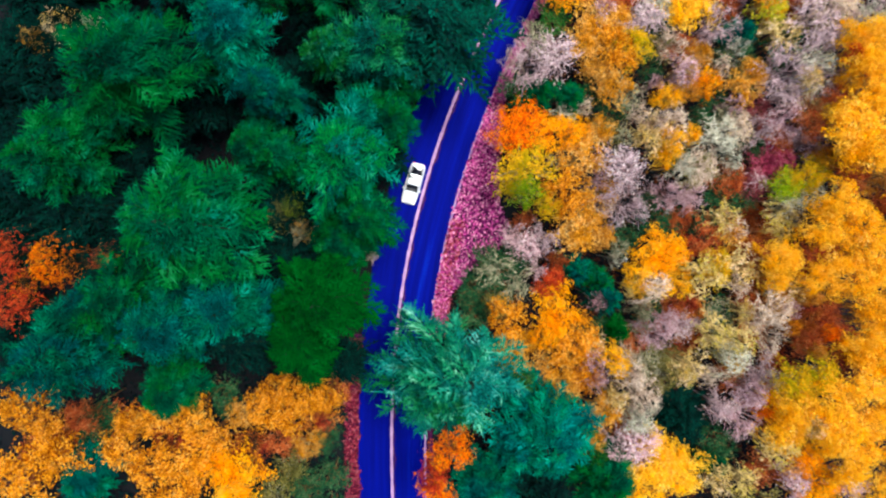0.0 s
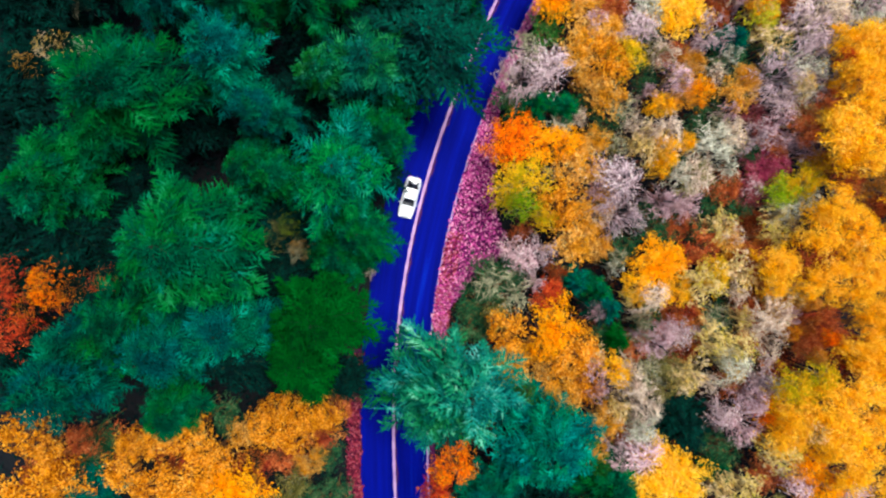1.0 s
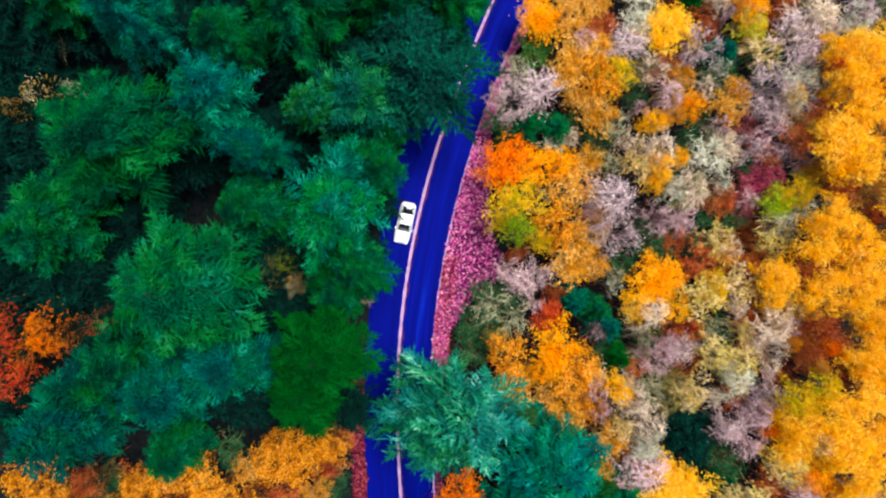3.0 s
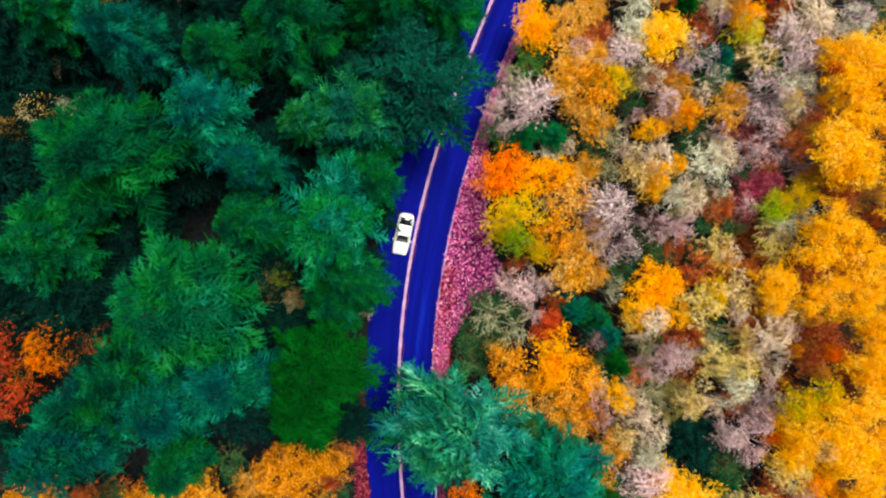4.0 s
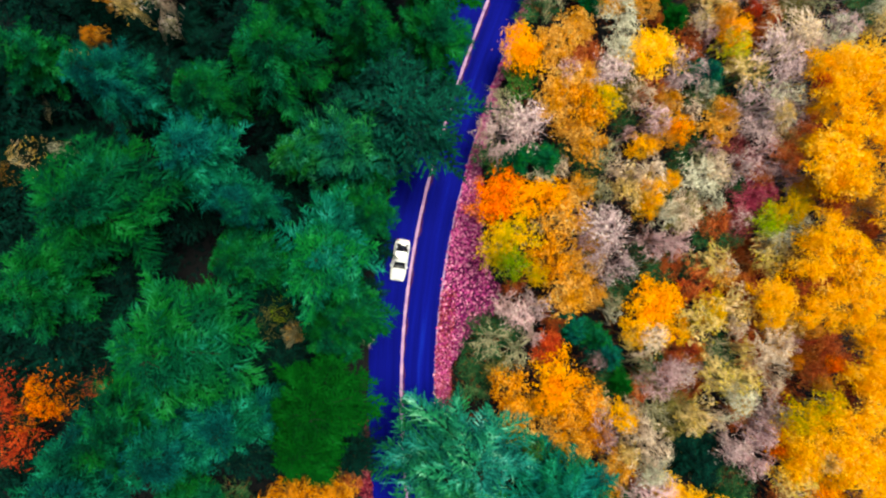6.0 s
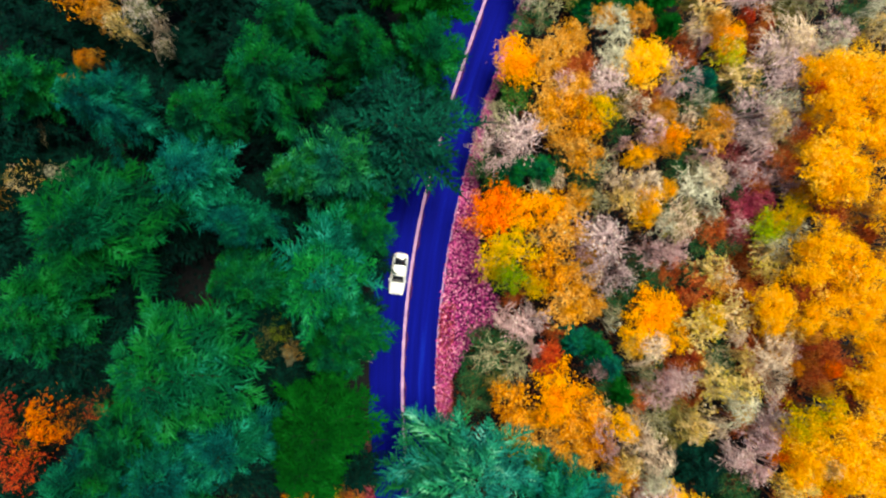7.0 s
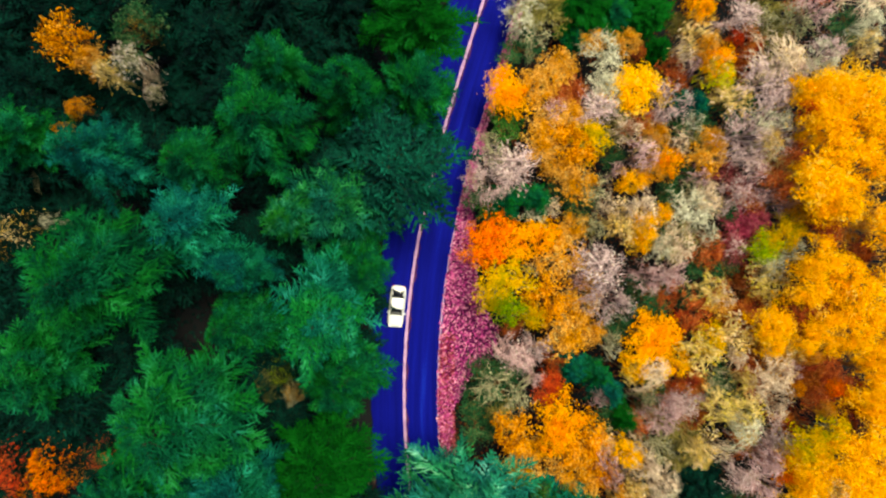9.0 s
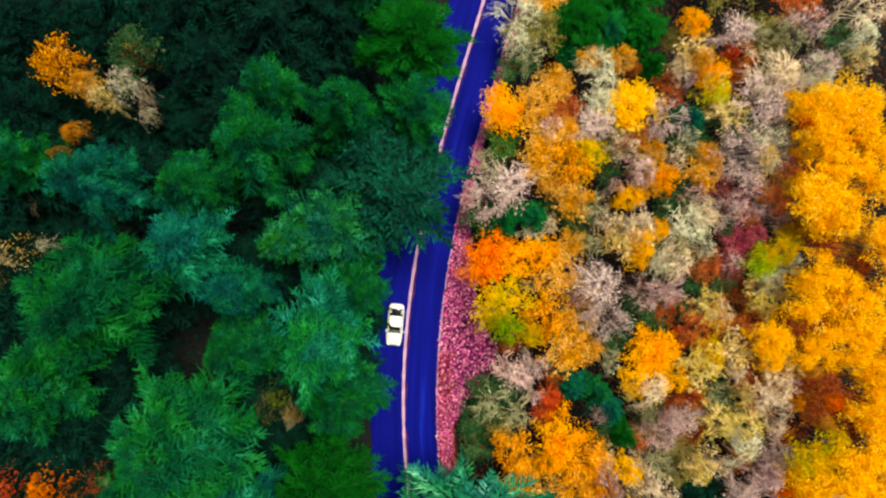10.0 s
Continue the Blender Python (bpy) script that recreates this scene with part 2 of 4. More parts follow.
# near-black leaf colours that carry the shade under the conifers
GAP_SHADE = foliage("gap_shade_scrub", [(0.002, 0.005, 0.007), (0.003, 0.013, 0.013), (0.004, 0.026, 0.020), (0.008, 0.055, 0.035)], patch=0.5)
SCRUB = foliage("scrub_mixed", [(0.011, 0.00275, 0.0022), (0.0495, 0.011, 0.0055), (0.132, 0.0303, 0.011), (0.264, 0.132, 0.0605)], patch=0.6)

# ---- helpers for building ----
rng = np.random.default_rng(7)


def mesh_of(name, verts, faces, smooth=False):
    me = bpy.data.meshes.new(name)
    me.from_pydata([tuple(v) for v in verts], [], [tuple(int(i) for i in f) for f in faces])
    if smooth:
        me.polygons.foreach_set("use_smooth", [True] * len(me.polygons))
    me.update()
    return me


def part(name, me, material, parent, label=""):
    """One mesh as a part of a thing."""
    if isinstance(me, bmesh.types.BMesh):
        bm, me = me, bpy.data.meshes.new(name)
        bm.to_mesh(me)
        bm.free()
    if not me.materials:
        me.materials.append(material)
    ob = new(name, me)
    ob.parent = parent
    return tagged(ob, label)


def smoothstep(a, b, x):
    u = np.clip((x - a) / (b - a), 0, 1)
    return u * u * (3 - 2 * u)


def road_x(y):
    """The road's centre line, a slow bend; straight on past both ends."""
    c = np.clip(y, -34, 42)
    bend = (((-9.4e-7 * c - 5.4e-6) * c + 6.15e-3) * c + 0.1643) * c + 1.50
    slope = ((-3.76e-6 * c - 1.62e-5) * c + 1.23e-2) * c + 0.1643
    return bend + (y - c) * slope


def road_way(y):
    """Unit vectors along and to the right of the road."""
    s = (road_x(y + 0.1) - road_x(y - 0.1)) / 0.2
    n = math.hypot(s, 1)
    return (s / n, 1 / n), (1 / n, -s / n)


def height(x, y):
    """The ground: level by the road, falling away into the wood on its east side."""
    d = x - road_x(y)
    far = smoothstep(5, 24, d)
    rough = 0.35 * np.sin(0.31 * x + 1.3) * np.cos(0.27 * y) + 0.2 * np.sin(0.9 * x) * np.sin(0.8 * y + 2)
    return -5.0 * far + rough * smoothstep(4.5, 9, np.abs(d)) - 0.03


# ---- ground, road, verges ----


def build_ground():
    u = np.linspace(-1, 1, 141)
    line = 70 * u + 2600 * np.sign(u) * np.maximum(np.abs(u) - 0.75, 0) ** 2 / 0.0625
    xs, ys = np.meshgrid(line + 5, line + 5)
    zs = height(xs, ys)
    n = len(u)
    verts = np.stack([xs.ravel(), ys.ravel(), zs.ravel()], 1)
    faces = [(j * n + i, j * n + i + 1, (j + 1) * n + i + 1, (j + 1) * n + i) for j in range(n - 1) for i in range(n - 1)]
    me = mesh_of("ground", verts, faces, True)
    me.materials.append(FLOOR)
    return tagged(new("ground", me), "forest floor of soil and fallen leaves, near-black with shade in its colour", "ground", kind="structure")


def ribbon(name, y0, y1, step, across, z, material):
    """A strip along the road; across(y) gives offsets from the centre line, z(k) the height of each."""
    ys = np.arange(y0, y1 + step / 2, step)
    verts, faces, uvs = [], [], []
    for j, y in enumerate(ys):
        _, right = road_way(y)
        offsets = across(y)
        for k, d in enumerate(offsets):
            verts.append((road_x(y) + right[0] * d, y + right[1] * d, z(k)))
            uvs.append((d, y))
        n = len(offsets)
        if j:
            a, c = (j - 1) * n, j * n
            faces += [(a + k, a + k + 1, c + k + 1, c + k) for k in range(n - 1)]
    me = mesh_of(name, verts, faces)
    layer = me.uv_layers.new(name="lane")
    for loop in me.loops:
        layer.data[loop.index].uv = uvs[loop.vertex_index]
    me.materials.append(material)
    return new(name, me)


def build_road():
    shoulder = lambda y: 0.10 * math.sin(0.9 * y) + 0.06 * math.sin(2.3 * y + 1)
    road = ribbon("road", -130, 160, 1.0, lambda y: (-3.41 - shoulder(y), -3.35 - shoulder(y), -1.6, 0, 1.7, 3.52 + 0.4 * shoulder(y), 3.58 + 0.4 * shoulder(y)),
                  lambda k: -0.09 if k in (0, 6) else 0.06 - 0.012 * abs(k - 3), ASPHALT)
    tagged(road, "smooth blue asphalt forest road in a gentle bend", "road", kind="structure")
    wobble = lambda y: 0.02 * math.sin(3.1 * y) + 0.015 * math.sin(7.7 * y + 1)
    line = ribbon("road_line", -130, 160, 0.4, lambda y: (-0.13 + wobble(y), 0.0, 0.13 + wobble(y + 9)), lambda k: 0.066, LINE_PAINT)
    edge = ribbon("road_edge_line", -130, 160, 0.4, lambda y: (3.34 + wobble(y), 3.42, 3.50 + wobble(y + 4)), lambda k: 0.052, LINE_PAINT)
    tagged(edge, "thin worn pinkish edge line along the asphalt", "road marking", kind="structure")
    ragged = lambda y: 0.30 + 0.12 * math.sin(1.9 * y) * math.sin(0.7 * y + 1) + 0.05 * math.sin(6.1 * y)
    seam = ribbon("road_seam", -130, 160, 0.4, lambda y: (0.155, 0.17, ragged(y)), lambda k: 0.063, SEAM)
    tagged(seam, "dark reddish seam with leaf dust beside the line", "road seam", kind="structure")
    tagged(line, "worn pinkish centre line painted on the asphalt", "road marking", kind="structure")


def verge_edge(y):
    """How far the leaf-covered verge reaches east of the road's edge."""
    return 0.75 - 0.5 * float(smoothstep(10, 17, y)) + 4.5 * math.exp(-((y + 0.6) / 4.8) ** 2) + 1.4 * math.exp(-((y - 7) / 5.0) ** 2) + 0.18 * math.sin(1.7 * y)


def build_verges():
    east = ribbon("verge_east", -34, 60, 0.7, lambda y: (3.47, 3.75, 3.7 + 0.6 * verge_edge(y), 3.8 + verge_edge(y)), lambda k: (-0.02, 0.05, 0.08, -0.25)[k], VERGE_SOIL)
    tagged(east, "purple-pink roadside verge strewn with fallen leaves", "verge", kind="structure")
    west = ribbon("verge_west", -60, -13, 0.7, lambda y: (-5.2, -4.5, -3.65, -3.3), lambda k: (-0.25, 0.08, 0.05, -0.02)[k], VERGE_SOIL)
    tagged(west, "reddish roadside verge under the conifers", "verge", kind="structure")


def leaf_quads(centres, ups, size, aspect=0.62, curl=0.2):
    """Small folded leaf blades (two triangles each) round the given places."""
    n = len(centres)
    ups = ups / np.linalg.norm(ups, axis=1, keepdims=True)
    spin = rng.normal(size=(n, 3))
    a = np.cross(ups, spin)
    a /= np.linalg.norm(a, axis=1, keepdims=True) + 1e-9
    b = np.cross(ups, a)
    s = np.asarray(size).reshape(-1, 1) * np.ones((n, 1))
    v = np.empty((n, 4, 3))
    v[:, 0] = centres - a * s
    v[:, 1] = centres + b * s * aspect + ups * s * curl
    v[:, 2] = centres + a * s
    v[:, 3] = centres - b * s * aspect + ups * s * curl
    f = np.arange(n)[:, None] * 4 + np.array([[0, 1, 2, 3]])
    return v.reshape(-1, 3), f


def litter(name, y0, y1, inner, outer, count, material, label, lean=1.0):
    """Fallen leaves on a strip along the road; lean over 1 gathers them towards y0."""
    ys = y0 + (y1 - y0) * rng.random(count) ** lean
    pts = []
    for y in ys:
        _, right = road_way(y)
        lo, hi = inner(y), outer(y)
        d = lo + (hi - lo) * rng.random() + rng.normal(scale=0.10)
        pts.append((road_x(y) + right[0] * d, y + right[1] * d, 0.09 + 0.1 * rng.random()))
    ups = np.array([0, 0, 1.0]) + rng.normal(scale=0.45, size=(count, 3))
    v, f = leaf_quads(np.array(pts), ups, rng.uniform(0.07, 0.18, count))
    me = mesh_of(name, v, f)
    me.materials.append(material)
    tagged(new(name, me), label, "fallen leaves", kind="stuff")


def build_litter():
    litter("leaf_litter", -13, 40, lambda y: 3.48 + 0.12 * math.sin(5 * y) * math.sin(1.3 * y), lambda y: 3.9 + verge_edge(y), 15000, LITTER,
           "carpet of fallen pink and purple leaves along the road")
    litter("leaf_litter", -36, -13.5, lambda y: -4.7, lambda y: -3.4 + 0.14 * math.sin(1.3 * y) + 0.08 * math.sin(3.7 * y), 4600, LITTER_RED, "fallen red leaves on the western verge")
    litter("leaf_litter", -13, 0, lambda y: 3.5, lambda y: 5.0, 2600, LITTER_RED, "fallen red leaves at the foot of the spruce", lean=1.7)


# ---- trees ----


def tube(points, radii, sides, verts, faces):
    """Adds a tapered, closed tube along the points."""
    base = len(verts)
    for p, r in zip(points, radii):
        for k in range(sides):
            a = 2 * math.pi * k / sides
            verts.append((p[0] + r * math.cos(a), p[1] + r * math.sin(a), p[2]) if sides > 3 else
                         (p[0] + r * math.cos(a), p[1] + r * math.sin(a), p[2] + r * math.cos(a * 2)))
    for j in range(len(points) - 1):
        for k in range(sides):
            a, c = base + j * sides, base + (j + 1) * sides
            faces.append((a + k, a + (k + 1) % sides, c + (k + 1) % sides, c + k))
    if sides > 3 or radii[0] > 0.03:
        faces.append(tuple(base + (len(points) - 1) * sides + k for k in range(sides)))


def twig(a, b, r, verts, faces):
    """Adds a fine twig that runs out to a point."""
    base = len(verts)
    verts += [(a[0] + r, a[1], a[2]), (a[0] - 0.5 * r, a[1] + 0.87 * r, a[2] + 0.3 * r), (a[0] - 0.5 * r, a[1] - 0.87 * r, a[2] - 0.3 * r), tuple(b)]
    faces += [(base, base + 1, base + 3), (base + 1, base + 2, base + 3), (base + 2, base, base + 3)]


def trunk_mesh(h, r):
    verts, faces = [], []
    zs = np.linspace(-0.8, h, 8)
    lean = rng.normal(scale=0.012, size=2)
    pts = [(lean[0] * z + 0.06 * math.sin(z), lean[1] * z, z) for z in zs]
    radii = [r * (1.35 if i == 0 else 1 - 0.93 * i / 7) for i in range(8)]
    tube(pts, radii, 8, verts, faces)
    return mesh_of("trunk", verts, faces, True)


def spruce_proto(h, r, power, droop, fullness, fine=True):
    """A spruce: whorls of uneven boughs, each a feather of needled sprays."""
    root = new("spruce_tree")
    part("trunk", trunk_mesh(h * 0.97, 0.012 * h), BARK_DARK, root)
    wood_v, wood_f = [], []
    tips_a, tips_b, width = [], [], []
    tiers = 17
    lopsided = [rng.uniform(0.85, 1.2) for _ in range(5)]
    for k in range(tiers):
        frac = (k + 0.35) / tiers
        z = h * (0.985 - 0.44 * frac)
        reach = r * frac ** power
        count = int((5 + 5 * min(1, frac * 1.6)) * fullness)
        lift = math.radians(50 - (50 + droop) * min(1, frac * 1.5))
        for i in range(count):
            a = 2 * math.pi * (i + 0.5 * (k % 2)) / count + rng.normal(scale=0.20)
            length = max(0.4, reach * (rng.uniform(0.55, 1.18) if fullness > 0.7 else rng.uniform(0.35, 1.3)) * lopsided[int(a / 1.2567) % 5])
            e = lift + rng.normal(scale=0.13)
            way = np.array([math.cos(a) * math.cos(e), math.sin(a) * math.cos(e), math.sin(e)])
            side = np.array([-math.sin(a), math.cos(a), 0])
            z0 = z + rng.normal(scale=0.35)
            bow = rng.normal(scale=0.16)
            sag = lambda s: np.array([0, 0, z0]) + way * length * s + side * bow * length * s * s - np.array([0, 0, 0.14 * length * s * s])
            low = np.array([0, 0, 0.12])
            tube([sag(0.0) - low, sag(0.9) - low], [0.05, 0.012], 3, wood_v, wood_f)
            n = max(3, int(length / (0.32 if fine else 0.42)))
            for j in range(n):
                s = (j + 0.9) / n
                p = sag(s * 0.97)
                spray = 0.34 + 0.40 * length * (1 - s) ** 0.8 * (0.25 + s)
                for hand in (-1, 1):
                    turn = rng.uniform(0.45, 0.85)
                    d = way * math.cos(turn) + side * hand * math.sin(turn) + np.array([0, 0, rng.normal(scale=0.14) - 0.10])
                    q = p + d * spray * rng.uniform(0.6, 1.3)
                    tips_a.append(p), tips_b.append(q), width.append((0.062 if fine else 0.10) + 0.02 * spray)
                    for _ in range(8 if fine else 3):
                        u = rng.uniform(0.15, 0.85)
                        m0 = p + (q - p) * u
                        d2 = d + way * 0.5 * rng.random() + side * rng.normal(scale=0.65) + np.array([0, 0, rng.normal(scale=0.25)])
                        tips_a.append(m0), tips_b.append(m0 + d2 * spray * (rng.uniform(0.2, 0.46) if fine else rng.uniform(0.16, 0.38))), width.append(0.052 if fine else 0.088)
            tips_a.append(sag(0.85)), tips_b.append(sag(1.15)), width.append(0.09)
    a, b, w = np.array(tips_a), np.array(tips_b), np.array(width)[:, None]
    d = b - a
    up = np.array([0, 0, 1.0]) + rng.normal(scale=0.35, size=a.shape)
    s = np.cross(d, up)
    s /= np.linalg.norm(s, axis=1, keepdims=True) + 1e-9
    foot = a + d * 0.12
    v = np.empty((len(a), 3, 3))
    v[:, 0], v[:, 1], v[:, 2] = foot + s * w, b, foot - s * w
    f = np.arange(len(a))[:, None] * 3 + np.array([[0, 1, 2]])
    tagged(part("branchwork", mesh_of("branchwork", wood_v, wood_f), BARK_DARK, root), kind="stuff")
    part("crown", mesh_of("crown", v.reshape(-1, 3), f), NEEDLES["green"], root)
    return root, h, r


def skeleton(root, h, r, flat, wood, fine, open_crown=False):
    """Trunk, limbs and twigs of a broad-leaved tree, forking outwards under a domed crown. Returns the twig ends and the sprigs that carry them."""
    part("trunk", trunk_mesh(h * 0.66, 0.014 * h), wood, root)
    vs, fs, ends, hubs = [], [], [], []
    dome = lambda p: h - flat * r * (math.hypot(p[0], p[1]) / r) ** 2

    def fork(p, m, q, level, thick):
        spread, count = ((0.50, 3), (0.42, 3), (0.34, 2))[level] if open_crown else ((0.46, 4), (0.36, 4), (0.30, 3))[level] if fine else ((0.38, 6), (0.24, 5), (0.20, 3))[level]
        out = np.array([q[0], q[1], 0.0]) / (math.hypot(q[0], q[1]) + 0.3)
        for i in range(count):
            u = rng.uniform(0.3, 1.0)
            start = m + (q - m) * (2 * u - 1) if u > 0.5 else p + (m - p) * 2 * u
            end = q + rng.normal(size=3) * spread * r * np.array([0.8, 0.8, 0.35]) + out * spread * r * rng.uniform(0.0, 0.8)
            end[2] = 0.45 * end[2] + 0.55 * (dome(end) - 0.1 * r * rng.random()) + (0.05 * r if level else 0)
            bend = (start + end) / 2 + rng.normal(size=3) * (0.20 if fine else 0.12) * np.linalg.norm(end - start)
            if level < 2:
                if level and not fine and rng.random() < 0.4:
                    pass
                elif level:
                    twig(start, end, thick * 1.15, vs, fs)
                else:
                    tube([start, bend, end], [thick, thick * 0.8, thick * 0.55], 3, vs, fs)
                if level == 1:
                    hubs.append(end)
                fork(start, bend, end, level + 1, max(0.016, thick * (0.86 if fine else 0.68)))
            else:
                if fine:
                    twig(start, end, thick * 1.25, vs, fs)
                ends.append(end)

    for i in range(7):
        a = 2 * math.pi * i / 6 + rng.normal(scale=0.22)
        rho = r * rng.uniform(0.34, 0.80) if i < 6 else 0.1 * r
        q = np.array([rho * math.cos(a), rho * math.sin(a), 0])
        q[2] = dome(q) - 0.22 * r
        p = np.array([0, 0, h * rng.uniform(0.30, 0.5)])
        m = p * 0.45 + q * 0.55 + rng.normal(size=3) * 0.06 * r - np.array([0, 0, 0.10 * r])
        lv, lf = [], []
        tube([p, m, q], [0.070, 0.034, 0.018], 5, lv, lf)
        part("limb", mesh_of("limb", lv, lf, True), wood, root)
        fork(p, m, q, 0, 0.085 if open_crown else 0.062 if fine else 0.032)
    tagged(part("twigwork", mesh_of("twigwork", vs, fs), wood, root), kind="stuff")
    return np.array(ends), np.array(hubs)


def extent(ends):
    return float(np.percentile(ends[:, 2], 97)), float(np.percentile(np.hypot(ends[:, 0], ends[:, 1]), 84))


def leafy_proto(h, r, flat, leaves, leaf, scatter):
    root = new("leafy_tree")
    ends, hubs = skeleton(root, h, r, flat, TWIGS["olive"], False)
    hubs = hubs + rng.normal(size=hubs.shape) * np.array([0, 0, 0.09 * r])
    loose = rng.random(leaves)[:, None] < 0.32
    at = np.where(loose, ends[rng.integers(0, len(ends), leaves)], hubs[rng.integers(0, len(hubs), leaves)]) + rng.normal(size=(leaves, 3)) * scatter * r * np.array([1, 1, 0.8])
    ups = np.array([0, 0, 1.0]) + rng.normal(scale=0.55, size=at.shape)
    v, f = leaf_quads(at, ups, leaf * rng.uniform(0.55, 1.35, leaves))
    part("crown", mesh_of("crown", v, f), LEAVES["yellow"], root)
    return (root, *extent(ends))


def bare_proto(h, r, flat, leaves, name="bare_tree", open_crown=False):
    """A leafless tree of fine pale twigs; a few leaves may be left on it."""
    root = new(name)
    ends, _ = skeleton(root, h, r, flat, TWIGS["pale"], True, open_crown)
    if leaves:
        at = ends[rng.integers(0, len(ends), leaves)] + rng.normal(scale=0.15, size=(leaves, 3)) + np.array([0, 0, 0.1])
        v, f = leaf_quads(at, np.array([0, 0, 1.0]) + rng.normal(scale=0.6, size=at.shape), rng.uniform(0.08, 0.18, leaves))
        part("crown", mesh_of("crown", v, f), LEAVES["pale"], root, "sparse last leaves" if leaves < 1000 else "")
    return (root, *extent(ends))


SPRUCES = [spruce_proto(30, 5.0, 0.75, 14, 1.0), spruce_proto(30, 5.0, 0.62, 8, 0.9), spruce_proto(30, 5.0, 0.85, 20, 1.05), spruce_proto(26, 5.0, 0.55, 4, 0.95)]
OPEN = [spruce_proto(28, 5.0, 0.62, 14, 0.54), spruce_proto(28, 5.0, 0.55, 8, 0.6)]
SHADED = [spruce_proto(30, 5.0, 0.7, 12, 1.0, False), spruce_proto(28, 5.0, 0.6, 8, 1.0, False), spruce_proto(30, 5.0, 0.8, 16, 1.0, False)]
LEAFY = [leafy_proto(11, 3.0, 0.30, 3600, 0.120, 0.065), leafy_proto(11, 3.0, 0.22, 3800, 0.115, 0.072),
         leafy_proto(12, 3.0, 0.36, 3500, 0.122, 0.06), leafy_proto(10, 3.0, 0.28, 3700, 0.115, 0.066)]
SMALL = [leafy_proto(9, 2.4, 0.32, 1900, 0.135, 0.075), leafy_proto(9, 2.4, 0.24, 2000, 0.130, 0.082), leafy_proto(9, 2.4, 0.40, 1900, 0.135, 0.07)]
SPARSE = [leafy_proto(11, 3.0, 0.4, 1700, 0.112, 0.06), leafy_proto(11, 3.0, 0.5, 1800, 0.108, 0.055)]
THICK = [leafy_proto(12, 3.6, 0.18, 4600, 0.165, 0.10), leafy_proto(12, 3.6, 0.24, 4600, 0.160, 0.11), leafy_proto(12, 3.6, 0.20, 4600, 0.165, 0.095)]
BARE = [bare_proto(11, 3.2, 0.30, 60), bare_proto(11, 3.2, 0.36, 160), bare_proto(12, 3.2, 0.22, 100), bare_proto(11, 3.2, 0.30, 0)]
WISPS = [bare_proto(11, 3.4, 0.24, 40, open_crown=True), bare_proto(11, 3.4, 0.34, 0, open_crown=True), bare_proto(10, 3.4, 0.28, 70, open_crown=True)]
FADED = [bare_proto(11, 2.7, 0.24, 820, "leafy_tree", True), bare_proto(11, 2.7, 0.30, 700, "leafy_tree", True), bare_proto(11, 2.7, 0.20, 900, "leafy_tree", True)]
LAST = [leafy_proto(11, 3.0, 0.5, 420, 0.12, 0.12)]
protos_used = {}

TONE_WORDS = {
    "green": "deep green", "grass": "grass-green", "lime": "bright fresh-green", "teal": "blue-green", "aqua": "light blue-green", "turq": "pale turquoise-green", "turqdim": "sea-green", "dark": "shade-darkened green", "dusk": "dusky blue-green",
    "yellow": "bright yellow", "gold": "golden brown", "orange": "vivid orange", "orangered": "fiery red-orange", "red": "red and orange", "amber": "amber-yellow", "rust": "rusty brown",
    "maroon": "dull maroon", "limegold": "lime and gold", "fresh": "fresh green and yellow", "blush": "faded whitish-pink", "limepale": "pale lime-yellow", "pale": "pale cream-yellow", "wine": "dark wine-red", "olive": "olive-brown", "sage": "grey-green",
    "forest": "dark green", "leafgreen": "deep green", "crimson": "crimson-red", "cream": "cream-coloured", "mauve": "mauve-grey", "grey": "silver-grey", "pink": "pinkish",
}


def stand(protos, x, y, top, radius, materials, label, category, group):
    """Sets a tree: the first of a shape is the built one, the rest are copies of it."""
    turns = random.Random(int(1000 * x) * 7919 + int(1000 * y))
    i = turns.randrange(len(protos))
    proto, h, r = protos[i]
    base = float(height(x, y))
    tall = max(top - base, 1.2)
    m = pose(x, y, base, turns.uniform(-1, 1) * 20 / tall, turns.uniform(-1, 1) * 20 / tall, turns.uniform(0, 360)) @ Matrix.Diagonal((radius / r * turns.uniform(0.86, 1.18), radius / r * turns.uniform(0.86, 1.18), tall / h, 1))
    if proto.name in protos_used:
        tree = copy_thing(proto, m)
    else:
        tree = proto
        protos_used[proto.name] = True
    moves.append((tree, m))
    for ob in tree.children:
        kind = ob.name.split(".")[0]
        if kind in materials:
            ob.material_slots[0].link = "OBJECT"
            ob.material_slots[0].material = materials[kind]
    return tagged(tree, label, category, group)


moves = []


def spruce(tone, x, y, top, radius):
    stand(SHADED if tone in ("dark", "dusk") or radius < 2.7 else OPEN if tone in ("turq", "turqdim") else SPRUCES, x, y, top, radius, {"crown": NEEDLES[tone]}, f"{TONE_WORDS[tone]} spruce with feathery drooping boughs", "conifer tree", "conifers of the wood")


FAINT = ("pale", "limepale", "sage", "blush")
WARM = ("yellow", "amber", "orange", "orangered", "red", "forest", "leafgreen", "crimson", "maroon", "wine", "rust")


def leafy(tone, x, y, top, radius):
    wood = TWIGS["gold" if tone in ("yellow", "orange") else "brown"] if tone in WARM else TWIGS["cream" if tone in ("pale", "limepale", "gold") else "olive"]
    stand(FADED if tone in FAINT else THICK if radius > (1.7 if tone == "yellow" else 2.75) and tone in WARM else LEAFY if radius > 2.5 and tone not in ("rust", "olive") else SMALL, x, y, top, radius, {"crown": LEAVES[tone], "trunk": wood, "limb": wood, "twigwork": wood}, f"{TONE_WORDS[tone]} leafy tree standing in the wood", "deciduous tree", "leafy trees of the wood")


